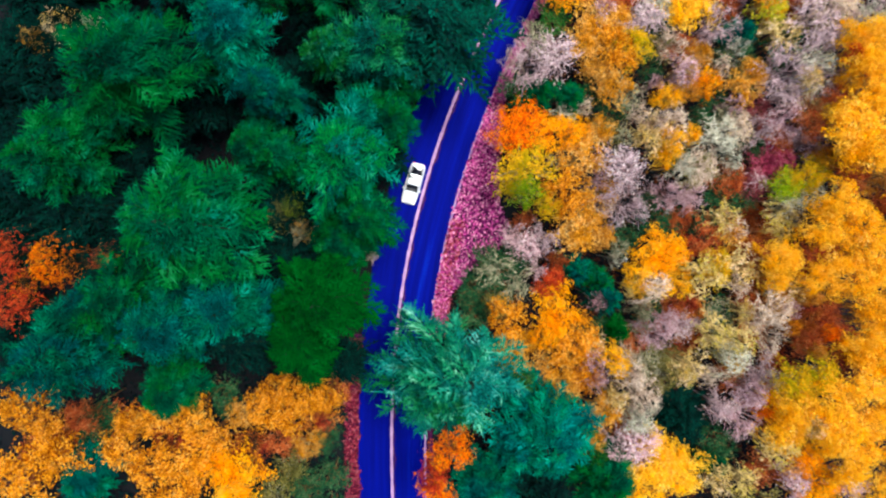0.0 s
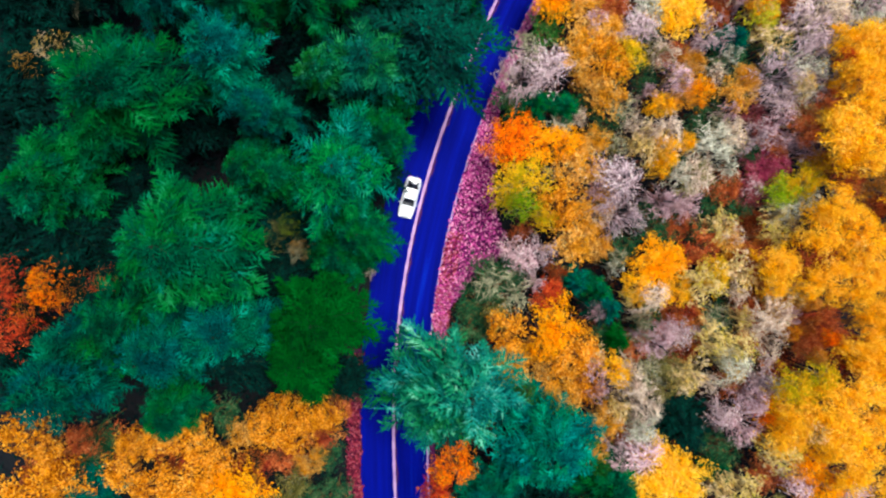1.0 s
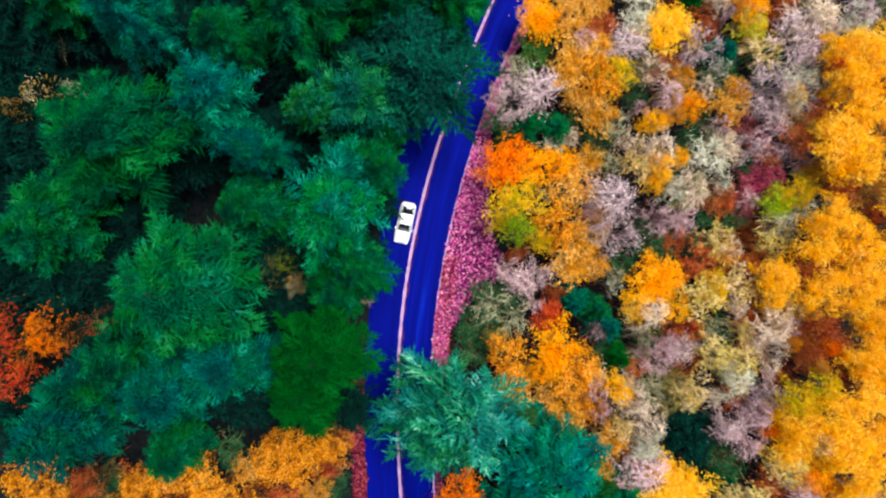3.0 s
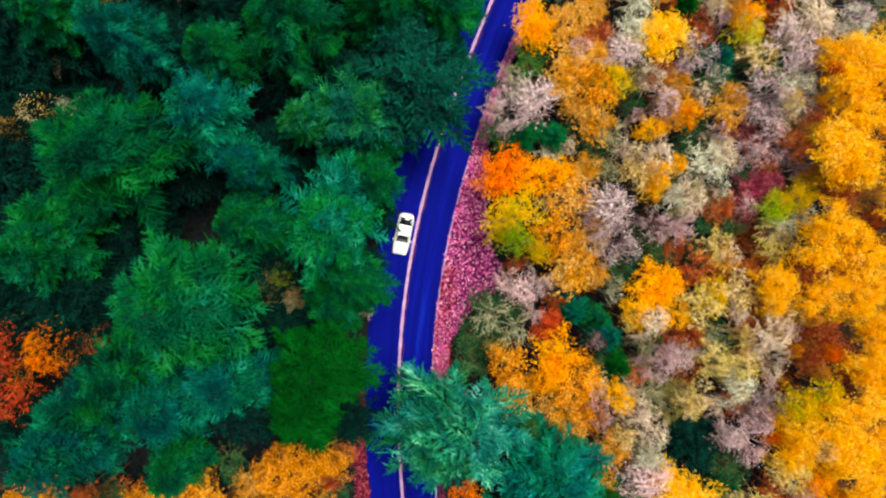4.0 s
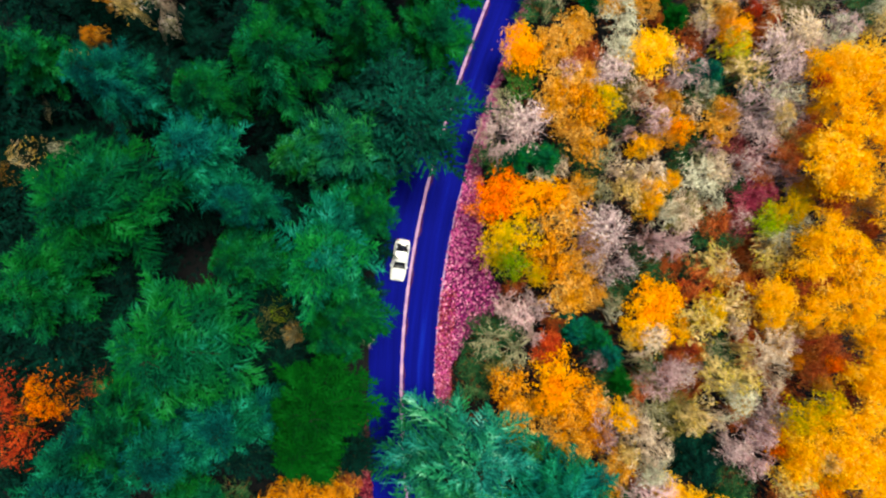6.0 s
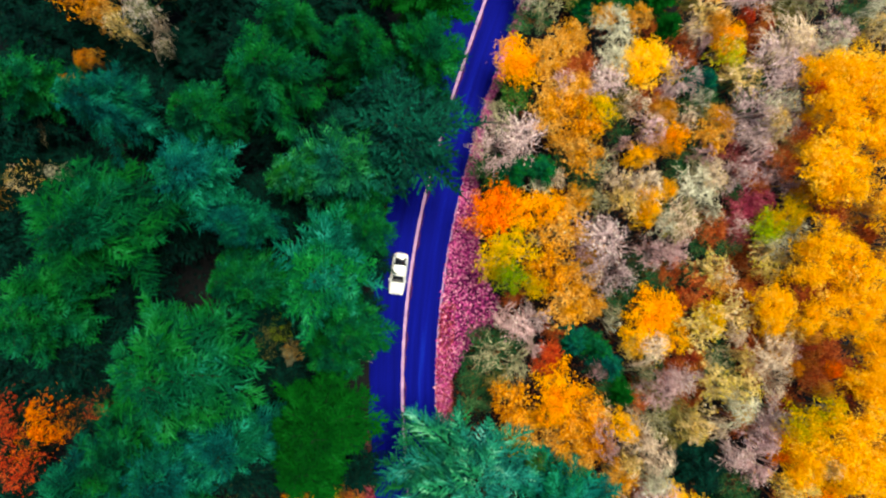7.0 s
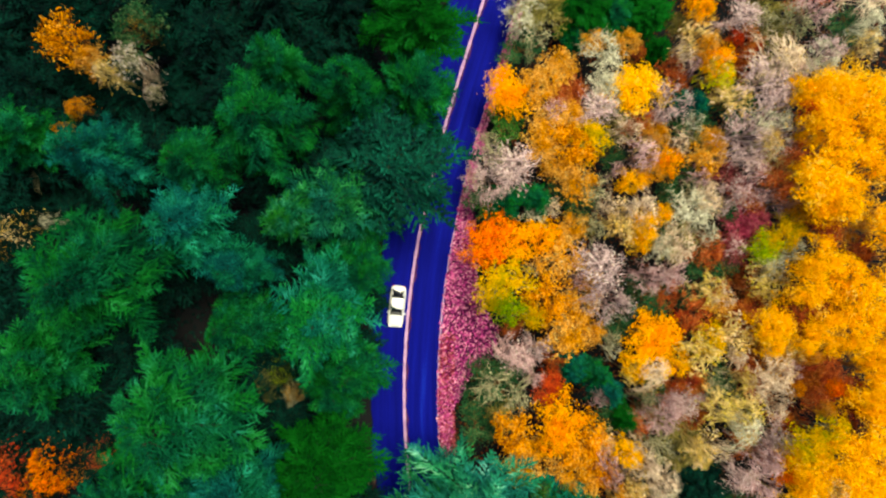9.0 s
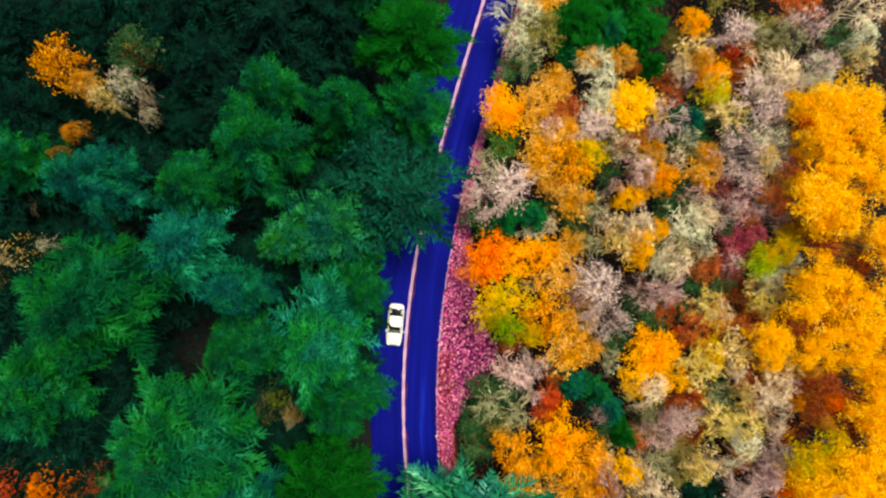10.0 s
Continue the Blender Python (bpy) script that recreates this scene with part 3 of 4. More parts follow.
def thin(tone, x, y, top, radius):
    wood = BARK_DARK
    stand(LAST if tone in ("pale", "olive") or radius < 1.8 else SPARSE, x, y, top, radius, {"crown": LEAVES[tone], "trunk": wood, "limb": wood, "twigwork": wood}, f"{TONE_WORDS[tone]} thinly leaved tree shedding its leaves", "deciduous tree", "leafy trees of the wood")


def bare(tone, x, y, top, radius):
    w = TWIGS[tone]
    stand(WISPS if radius < 1.75 or tone == "olive" else BARE, x, y, top, radius, {"trunk": w, "limb": w, "twigwork": w, "crown": LEAVES["sage" if tone == "grey" else "forest" if tone == "olive" else "blush" if tone in ("mauve", "pink") else "pale"]},
          f"{TONE_WORDS[tone]} bare tree with fine leafless twigs", "bare tree", "bare trees of the wood")


build_ground()
build_road()
build_verges()

# trees: tone, x, y, height of the top, crown radius
# left conifers
spruce("green", -22.2, 9.1, 33, 6.3)
spruce("green", -16.7, -2.2, 34, 5.8)
spruce("green", -28.0, 2.2, 29, 4.3)
spruce("aqua", -14.7, 12.3, 33, 3.7)
spruce("aqua", -11.9, 8.5, 29, 2.7)
spruce("green", -12.5, 3.9, 28, 2.8)
spruce("fresh", -7.5, 11.9, 29, 2.3)
spruce("turqdim", -3.5, 12.6, 27, 4.4)
spruce("lime", -4.9, 4.0, 30, 5.6)
spruce("green", -3.5, -1.0, 25, 3.5)
spruce("green", -1.6, 7.5, 25, 3.0)
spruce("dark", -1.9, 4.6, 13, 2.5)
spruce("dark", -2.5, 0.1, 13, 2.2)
spruce("green", -10.3, 3.3, 26, 2.6)
spruce("grass", -6.3, -7.9, 28, 5.2)
spruce("grass", -7.8, -11.7, 25, 4.1)
spruce("teal", -25.4, -13.5, 33, 4.7)
spruce("teal", -18.4, -11.7, 29, 4.9)
spruce("teal", -14.0, -9.3, 26, 4.3)
spruce("green", -23.1, -10.5, 26, 4.1)
spruce("dark", -13.6, -12.4, 22, 4.6)
spruce("green", -18.3, -17.0, 24, 3.5)
spruce("dusk", 0.88, 15.42, 25, 6.7)
spruce("turq", 6.4, -13.4, 26, 6.3)
spruce("turqdim", 4.2, -15.2, 20, 6.1)
spruce("aqua", 15.2, -19.7, 18, 5.8)
spruce("teal", 9.6, -25.4, 13, 4.2)
spruce("green", 21.8, -23.7, 13, 4.4)
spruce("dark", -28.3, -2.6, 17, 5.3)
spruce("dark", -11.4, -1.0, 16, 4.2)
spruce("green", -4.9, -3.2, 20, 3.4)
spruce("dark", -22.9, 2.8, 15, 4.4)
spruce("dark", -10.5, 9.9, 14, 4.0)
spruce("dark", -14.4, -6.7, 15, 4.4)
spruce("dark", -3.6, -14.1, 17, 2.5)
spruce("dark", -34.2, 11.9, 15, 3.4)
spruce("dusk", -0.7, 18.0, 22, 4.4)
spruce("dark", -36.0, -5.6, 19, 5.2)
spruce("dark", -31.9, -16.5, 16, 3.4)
# left, northern conifers
spruce("teal", -21.1, 18.1, 33, 3.4)
spruce("green", -14.0, 16.9, 31, 3.6)
spruce("green", -8.6, 20.0, 31, 4.3)
spruce("green", -6.9, 24.3, 31, 2.7)
spruce("green", -1.4, 22.1, 30, 3.8)
spruce("grass", 4.5, 27.0, 28, 4.5)
spruce("green", 3.8, 22.0, 25, 4.1)
spruce("dusk", 1.1, 17.9, 22, 5.3)
spruce("dark", -6.8, 29.9, 21, 4.5)
spruce("dark", -12.7, 28.3, 19, 4.3)
spruce("dark", -28.2, 24.9, 21, 4.2)
spruce("dark", -20.1, 18.3, 17, 4.4)
bare("olive", -33.2, 17.2, 12, 1.6)
bare("olive", -30.2, 17.8, 12, 1.5)
bare("grey", -28.6, 13.9, 15, 0.9)
spruce("dark", -1.8, 29.6, 20, 4.3)
spruce("dark", -27.4, 32.9, 19, 4.3)
spruce("dark", -13.3, 33.2, 21, 4.2)
spruce("green", 1.9, 33.4, 28, 4.1)
spruce("dark", -5.7, 16.5, 15, 3.9)
# filling conifers added past the western and southern edges and in the shaded gaps
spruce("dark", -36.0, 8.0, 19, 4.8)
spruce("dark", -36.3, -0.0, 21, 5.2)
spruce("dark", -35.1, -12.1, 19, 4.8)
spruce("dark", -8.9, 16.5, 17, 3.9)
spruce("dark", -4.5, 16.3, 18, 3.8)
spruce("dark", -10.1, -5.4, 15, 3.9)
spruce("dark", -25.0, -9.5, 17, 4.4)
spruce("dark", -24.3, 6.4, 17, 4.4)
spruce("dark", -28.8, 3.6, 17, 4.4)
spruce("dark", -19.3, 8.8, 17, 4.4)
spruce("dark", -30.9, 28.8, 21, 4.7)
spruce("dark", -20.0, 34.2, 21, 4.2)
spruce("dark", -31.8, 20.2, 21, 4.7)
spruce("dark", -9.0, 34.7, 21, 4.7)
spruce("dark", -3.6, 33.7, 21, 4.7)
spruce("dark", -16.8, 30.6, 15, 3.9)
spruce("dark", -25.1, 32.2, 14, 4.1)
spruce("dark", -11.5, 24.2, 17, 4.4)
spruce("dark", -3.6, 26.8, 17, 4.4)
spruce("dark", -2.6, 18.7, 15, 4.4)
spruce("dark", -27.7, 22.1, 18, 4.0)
spruce("green", -28.2, 20.8, 26, 3.0)
spruce("green", -1.3, 10.6, 19, 2.7)
# left autumn
bare("pale", -2.7, -4.8, 4, 0.8)
bare("grey", -3.9, -2.4, 4, 0.7)
leafy("amber", -24.1, 28.2, 19, 1.9)
leafy("gold", -22.4, 26.3, 18, 1.3)
leafy("pale", -20.8, 25.2, 19, 1.2)
leafy("blush", -19.3, 26.1, 20, 1.5)
bare("pale", -18.0, 24.8, 19, 1.2)
leafy("forest", -18.0, 28.4, 19, 2.1)
thin("gold", -17.8, 28.6, 20, 0.8)
leafy("blush", -18.0, 23.3, 17, 0.9)
leafy("amber", -24.5, 23.0, 17, 0.9)
leafy("amber", -25.9, 21.2, 17, 0.8)
spruce("dark", -17.7, 24.5, 14, 2.5)
spruce("dark", -16.0, 22.7, 14, 2.5)
# low dark spruces added over the open ground to blacken it like shade
spruce("dark", -21.5, 24.2, 10, 3.7)
spruce("dark", -24.6, 26.1, 9, 3.7)
spruce("dark", -26.9, 28.9, 9, 3.7)
spruce("dark", -27.9, 14.7, 9, 3.2)
spruce("dark", -31.4, 15.3, 9, 3.2)
thin("red", -31.6, -11.1, 19, 2.6)
thin("orangered", -28.8, -7.4, 19, 2.2)
thin("red", -24.9, -6.6, 18, 1.1)
thin("red", -32.8, -7.0, 17, 1.9)
thin("orangered", -30.8, -9.4, 18, 1.6)
thin("orangered", -27.3, -6.9, 19, 1.2)
thin("gold", -32.9, 11.6, 15, 1.2)
thin("pale", -31.3, 13.2, 15, 1.7)
thin("olive", -10.2, -1.4, 18, 1.6)
thin("gold", -8.2, -2.4, 18, 1.2)
thin("fresh", -9.3, -0.8, 19, 1.1)
bare("olive", -8.6, -2.8, 18, 1.0)
leafy("amber", -9.8, -16.9, 14, 1.6)
leafy("amber", -7.2, -17.2, 14, 1.8)
leafy("amber", -5.6, -17.8, 13, 1.6)
leafy("amber", -8.4, -19.2, 13, 1.7)
leafy("amber", -10.5, -18.8, 14, 1.8)
leafy("gold", -12.9, -19.7, 13, 1.5)
thin("wine", -12.2, -22.4, 11, 1.4)
thin("rust", -10.2, -22.0, 9, 1.3)
leafy("orange", -12.1, -24.9, 13, 2.2)
leafy("yellow", -13.1, -26.8, 12, 1.7)
leafy("olive", -8.5, -24.7, 9, 1.5)
leafy("gold", -6.9, -22.6, 10, 1.3)
leafy("forest", -5.3, -22.5, 7, 1.6)
leafy("forest", -4.4, -25.8, 7, 1.7)
leafy("forest", -6.6, -27.6, 7, 1.7)
leafy("rust", -5.9, -19.2, 12, 0.7)
thin("rust", -5.3, -17.4, 9, 0.9)
leafy("amber", -31.6, -20.2, 15, 2.1)
leafy("amber", -29.3, -22.0, 14, 1.6)
leafy("rust", -26.5, -20.6, 14, 1.5)
leafy("amber", -22.4, -20.8, 14, 1.5)
leafy("amber", -19.7, -20.4, 14, 1.8)
leafy("amber", -16.8, -19.7, 14, 2.1)
leafy("amber", -15.3, -21.6, 13, 1.7)
leafy("amber", -28.3, -24.1, 14, 2.3)
leafy("amber", -23.2, -23.3, 13, 2.1)
leafy("amber", -20.5, -25.2, 13, 2.1)
leafy("amber", -17.3, -23.8, 13, 2.3)
leafy("amber", -17.9, -27.0, 12, 2.3)
spruce("teal", -26.8, -27.3, 14, 3.5)
leafy("amber", -31.9, -26.9, 13, 2.3)
leafy("orange", -14.7, -24.5, 13, 1.7)
leafy("olive", -10.4, -29.3, 9, 2.6)
leafy("yellow", -13.4, -30.4, 12, 3.0)
leafy("amber", -19.5, -30.3, 12, 2.8)
leafy("olive", -25.7, -32.2, 11, 2.9)
leafy("amber", -31.5, -31.2, 12, 2.5)
leafy("forest", -4.2, -29.7, 6, 2.0)
leafy("wine", -12.8, -24.6, 6, 2.2)
leafy("forest", -15.1, -18.9, 8, 1.8)
leafy("wine", -20.2, -23.3, 7, 2.1)
leafy("rust", -25.2, -22.9, 8, 2.1)
leafy("wine", -30.4, -23.9, 8, 2.1)
leafy("forest", -26.6, -22.3, 9, 1.9)
leafy("rust", -9.7, -23.2, 6, 1.8)
leafy("wine", -6.5, -20.6, 7, 1.6)
leafy("forest", -8.3, -27.3, 5, 2.2)
leafy("wine", -32.6, -27.0, 7, 2.4)
leafy("forest", -18.5, -19.3, 9, 1.6)
leafy("rust", -4.7, -17.9, 6, 1.3)
leafy("orangered", 5.7, -20.4, 18, 2.0)
leafy("red", 4.6, -23.4, 14, 1.4)
leafy("orangered", 4.8, -25.4, 13, 1.6)
# the eastern wood, from north to south along the road and then outwards
leafy("orange", 12.7, 22.3, 9, 2.1)
leafy("leafgreen", 12.4, 19.7, 6, 1.9)
bare("olive", 10.7, 18.2, 7, 1.3)
leafy("gold", 16.2, 19.0, 8, 2.1)
bare("pink", 16.7, 19.9, 10, 1.7)
leafy("gold", 18.9, 19.4, 7, 1.6)
leafy("rust", 18.9, 21.9, 6, 1.5)
leafy("wine", 19.6, 22.2, 6, 1.1)
leafy("gold", 15.9, 16.7, 8, 1.9)
leafy("amber", 18.0, 16.6, 9, 2.1)
leafy("gold", 18.1, 13.9, 9, 2.1)
leafy("limegold", 20.6, 16.9, 8, 1.9)
leafy("gold", 17.0, 14.8, 7, 1.5)
bare("mauve", 12.2, 14.9, 12, 2.7)
bare("mauve", 10.2, 14.6, 11, 2.4)
bare("olive", 10.9, 16.3, 10, 1.8)
bare("pale", 8.9, 14.4, 9, 1.4)
bare("pink", 9.9, 17.1, 7, 1.1)
leafy("forest", 10.3, 12.0, 6, 1.8)
leafy("leafgreen", 10.6, 11.4, 7, 1.1)
spruce("green", 11.9, 11.9, 11, 1.9)
spruce("green", 14.6, 12.1, 10, 1.9)
leafy("forest", 16.9, 13.0, 6, 1.6)
bare("grey", 14.6, 10.3, 7, 1.5)
bare("pale", 16.3, 11.0, 8, 1.2)
leafy("forest", 19.5, 11.8, 3, 1.6)
bare("olive", 20.1, 12.7, 7, 1.9)
bare("pale", 21.2, 11.0, 8, 1.4)
leafy("forest", 22.9, 15.9, 4, 1.4)
bare("mauve", 20.9, 20.0, 8, 2.3)
bare("grey", 22.6, 21.4, 8, 2.2)
leafy("forest", 24.1, 20.4, 3, 1.2)
bare("pale", 23.6, 17.8, 8, 1.9)
leafy("yellow", 25.5, 21.3, 8, 2.2)
bare("grey", 24.0, 22.7, 7, 1.7)
bare("pink", 25.1, 15.3, 9, 1.8)
bare("pink", 23.1, 13.8, 8, 1.3)
leafy("yellow", 24.0, 13.0, 7, 1.5)
leafy("gold", 26.2, 13.7, 7, 1.4)
leafy("pale", 23.9, 9.7, 8, 2.0)
bare("pale", 24.3, 10.5, 10, 2.1)
leafy("yellow", 24.9, 8.7, 9, 1.4)
leafy("pale", 22.3, 9.0, 7, 1.3)
bare("olive", 20.4, 8.6, 7, 1.8)
leafy("olive", 19.6, 9.0, 5, 1.3)
leafy("orangered", 8.9, 8.0, 9, 2.0)
leafy("orangered", 10.7, 8.8, 9, 2.1)
leafy("orange", 12.7, 8.1, 9, 2.1)
leafy("orange", 15.2, 8.2, 9, 2.0)
leafy("gold", 17.3, 8.9, 8, 1.6)
leafy("limegold", 11.0, 4.6, 12, 2.2)
leafy("fresh", 10.6, 2.8, 14, 1.3)
leafy("limegold", 9.5, 3.7, 10, 1.5)
bare("olive", 13.7, 5.6, 11, 0.9)
leafy("gold", 16.2, 5.9, 10, 2.3)
leafy("amber", 14.3, 2.7, 11, 2.1)
leafy("gold", 17.4, 2.9, 10, 2.2)
leafy("gold", 16.4, -0.3, 10, 2.3)
leafy("gold", 18.6, -0.6, 9, 1.6)
leafy("limegold", 13.2, 1.6, 11, 1.4)
bare("pink", 17.9, 4.4, 11, 1.6)
bare("mauve", 19.3, 4.7, 14, 2.7)
bare("mauve", 19.9, 2.0, 13, 2.3)
bare("pale", 18.6, 1.6, 11, 1.6)
bare("mauve", 19.4, 6.4, 12, 1.6)
leafy("rust", 11.4, 0.2, 6, 1.0)
bare("pink", 11.6, -2.1, 10, 2.2)
bare("mauve", 13.2, -1.4, 11, 1.7)
bare("pink", 10.7, -1.2, 7, 1.6)
bare("pink", 12.8, -4.2, 9, 1.4)
bare("olive", 8.8, -4.8, 10, 2.4)
bare("olive", 11.2, -6.0, 10, 2.1)
leafy("forest", 9.9, -5.8, 5, 2.5)
leafy("forest", 8.1, -7.5, 4, 2.1)
leafy("forest", 7.9, -9.9, 3, 1.8)
leafy("forest", 8.2, -4.2, 4, 1.4)
leafy("forest", 11.2, -3.9, 5, 1.6)
leafy("olive", 10.4, -8.4, 6, 1.5)
leafy("red", 13.9, -5.9, 8, 1.5)
leafy("red", 15.0, -5.2, 8, 1.1)
leafy("rust", 15.5, -4.0, 6, 1.1)
spruce("teal", 17.2, -4.5, 10, 2.1)
spruce("green", 19.3, -5.0, 10, 1.8)
spruce("teal", 20.0, -6.8, 13, 2.0)
spruce("grass", 21.7, -10.0, 9, 1.5)
bare("pink", 18.9, -6.8, 10, 1.3)
bare("grey", 20.8, -3.1, 8, 1.4)
leafy("forest", 26.0, 1.0, 3, 2.0)
leafy("forest", 24.7, 2.4, 3, 1.2)
leafy("rust", 27.7, 1.3, 3, 1.5)
leafy("forest", 22.1, -0.9, 4, 1.7)
bare("olive", 20.7, -1.6, 8, 1.7)
bare("pink", 24.8, 4.0, 8, 1.9)
bare("pink", 27.0, 3.5, 7, 1.4)
leafy("orange", 24.2, -2.3, 7, 2.4)
leafy("orange", 26.2, -2.2, 7, 2.1)
leafy("yellow", 23.2, -4.5, 7, 1.6)
leafy("yellow", 27.5, -5.0, 6, 1.5)
bare("pale", 24.7, -5.6, 9, 1.8)
bare("olive", 24.2, -7.6, 6, 1.6)
leafy("forest", 25.2, -7.7, 4, 1.4)
leafy("limepale", 22.9, -5.7, 6, 1.0)
bare("grey", 26.0, 6.4, 8, 1.7)
leafy("yellow", 24.6, 7.4, 7, 1.2)
leafy("forest", 26.7, 7.4, 4, 1.2)
leafy("rust", 30.0, 23.6, 4, 1.7)
bare("pink", 30.9, 23.6, 7, 1.2)
bare("mauve", 28.2, 19.9, 9, 2.3)
bare("pink", 27.5, 18.9, 7, 1.2)
spruce("teal", 31.3, 19.7, 8, 1.9)
leafy("forest", 31.6, 19.1, 3, 2.0)
bare("grey", 30.2, 17.7, 9, 1.7)
leafy("lime", 33.3, 22.4, 7, 1.8)
leafy("pale", 33.8, 23.6, 7, 1.6)
leafy("pale", 34.9, 20.5, 7, 1.9)
leafy("limepale", 33.4, 21.0, 6, 1.2)
leafy("rust", 36.7, 24.0, 4, 1.1)
leafy("wine", 36.4, 23.4, 4, 1.0)
leafy("forest", 35.7, 19.7, 4, 1.8)
bare("mauve", 36.9, 20.9, 10, 3.2)
bare("pale", 39.6, 22.8, 9, 1.9)
bare("pink", 41.1, 22.1, 8, 1.5)
bare("mauve", 39.4, 19.5, 8, 2.0)
bare("grey", 43.3, 23.0, 9, 2.3)
bare("olive", 43.7, 21.9, 6, 1.6)
leafy("forest", 41.6, 21.6, 4, 1.4)
bare("mauve", 34.9, 16.4, 10, 2.8)
bare("grey", 37.7, 17.0, 9, 2.5)
leafy("pale", 37.2, 15.4, 10, 1.3)
bare("mauve", 39.3, 16.3, 8, 2.2)
bare("mauve", 36.0, 14.4, 7, 1.9)
leafy("forest", 35.4, 18.0, 4, 1.3)
leafy("gold", 26.8, 17.3, 7, 1.5)
leafy("pale", 26.6, 16.3, 6, 1.2)
leafy("orange", 27.4, 14.7, 8, 1.5)
leafy("gold", 31.5, 15.1, 7, 2.0)
bare("pink", 30.7, 12.9, 8, 1.5)
leafy("gold", 32.4, 15.9, 7, 1.3)
bare("pale", 29.2, 16.2, 8, 1.5)
leafy("forest", 29.3, 13.0, 4, 1.8)
bare("olive", 29.9, 11.8, 6, 2.1)
leafy("forest", 28.4, 11.1, 4, 1.3)
bare("grey", 29.3, 9.5, 8, 2.3)
bare("pale", 31.2, 10.7, 7, 1.8)
leafy("yellow", 26.5, 9.4, 7, 1.1)
leafy("maroon", 35.0, 12.6, 3, 1.5)
leafy("maroon", 36.0, 10.7, 3, 1.6)
leafy("rust", 36.0, 9.9, 5, 1.5)
leafy("crimson", 35.8, 8.5, 4, 1.7)
bare("pink", 36.0, 11.7, 8, 2.3)
bare("mauve", 33.9, 10.7, 7, 1.8)
bare("pink", 34.1, 5.5, 6, 1.4)
leafy("forest", 34.0, 9.4, 4, 1.2)
bare("cream", 39.4, 12.7, 7, 1.9)
leafy("rust", 38.0, 11.4, 9, 1.5)
bare("pink", 39.4, 10.0, 6, 2.1)
bare("mauve", 37.7, 10.6, 6, 1.7)
leafy("rust", 40.0, 14.3, 9, 1.5)
leafy("yellow", 40.5, 19.5, 10, 1.4)
leafy("yellow", 42.6, 19.5, 11, 2.1)
leafy("red", 40.3, 17.8, 11, 1.0)
leafy("yellow", 41.7, 16.7, 12, 2.1)
leafy("yellow", 40.6, 15.9, 10, 1.4)
leafy("yellow", 43.1, 13.7, 12, 2.4)
leafy("yellow", 40.5, 11.8, 12, 2.1)
leafy("yellow", 39.7, 12.7, 10, 1.1)
leafy("yellow", 42.7, 10.0, 12, 2.4)
leafy("yellow", 41.1, 9.5, 11, 1.6)
leafy("rust", 41.5, 8.3, 9, 1.5)
leafy("gold", 40.5, 8.7, 7, 1.1)
bare("pale", 28.5, 6.6, 7, 2.2)
bare("grey", 31.4, 7.5, 7, 1.7)
leafy("rust", 31.4, 5.7, 5, 1.8)
leafy("crimson", 35.0, 6.8, 4, 1.7)
leafy("crimson", 36.6, 8.0, 5, 1.3)
leafy("maroon", 34.4, 5.2, 5, 1.5)
bare("pink", 27.7, 3.8, 7, 1.7)
leafy("forest", 31.7, 4.0, 4, 2.3)
leafy("forest", 33.8, 4.3, 4, 1.3)
leafy("limegold", 38.6, 6.7, 7, 1.7)
leafy("limegold", 39.9, 7.6, 7, 1.3)
leafy("fresh", 36.2, 5.5, 7, 1.6)
leafy("limegold", 37.4, 6.1, 7, 1.3)
bare("grey", 37.3, 4.1, 6, 1.6)
bare("grey", 39.6, 5.4, 6, 1.9)
bare("olive", 42.8, 6.7, 5, 2.4)
leafy("rust", 42.1, 7.1, 9, 1.7)
leafy("gold", 46.1, 6.8, 6, 1.9)
leafy("rust", 45.0, 4.8, 9, 1.4)
leafy("wine", 45.5, 4.0, 9, 1.0)
leafy("limepale", 31.2, 2.1, 6, 1.9)
leafy("forest", 29.9, 1.4, 4, 1.4)
bare("pale", 32.6, 1.3, 7, 1.6)
leafy("limepale", 37.3, 2.8, 6, 2.1)
bare("grey", 37.8, 3.3, 7, 1.6)
leafy("limepale", 36.9, 0.8, 6, 1.7)
leafy("wine", 36.2, 0.3, 5, 1.3)
leafy("yellow", 39.9, 4.2, 12, 2.0)
leafy("yellow", 38.9, 1.9, 11, 2.1)
leafy("yellow", 43.0, 2.9, 11, 1.7)
leafy("yellow", 42.0, 1.1, 10, 1.7)
leafy("rust", 40.9, -0.5, 9, 1.7)
leafy("yellow", 43.9, -0.2, 12, 2.2)
leafy("yellow", 40.7, -2.7, 11, 1.9)
leafy("yellow", 38.6, -3.1, 11, 1.6)
leafy("yellow", 42.9, -3.3, 12, 2.2)
leafy("yellow", 45.1, -5.4, 11, 1.9)
leafy("rust", 40.8, -5.8, 9, 1.5)
leafy("gold", 39.1, -5.1, 10, 1.0)
leafy("wine", 40.2, -6.9, 9, 1.5)
leafy("rust", 38.7, -1.0, 9, 1.9)
leafy("wine", 38.0, -2.1, 9, 1.3)
leafy("yellow", 35.3, -1.9, 11, 1.8)
leafy("yellow", 35.3, -3.3, 10, 1.5)
leafy("pale", 38.2, -4.1, 9, 1.6)
leafy("rust", 34.8, -1.4, 5, 2.1)
leafy("wine", 33.8, -1.2, 5, 1.3)
leafy("rust", 35.8, -3.6, 5, 1.5)
leafy("rust", 29.7, -0.8, 5, 2.0)
leafy("red", 28.9, -1.2, 3, 1.1)
leafy("gold", 32.4, 0.2, 5, 1.4)
leafy("pale", 32.3, -3.0, 8, 2.0)
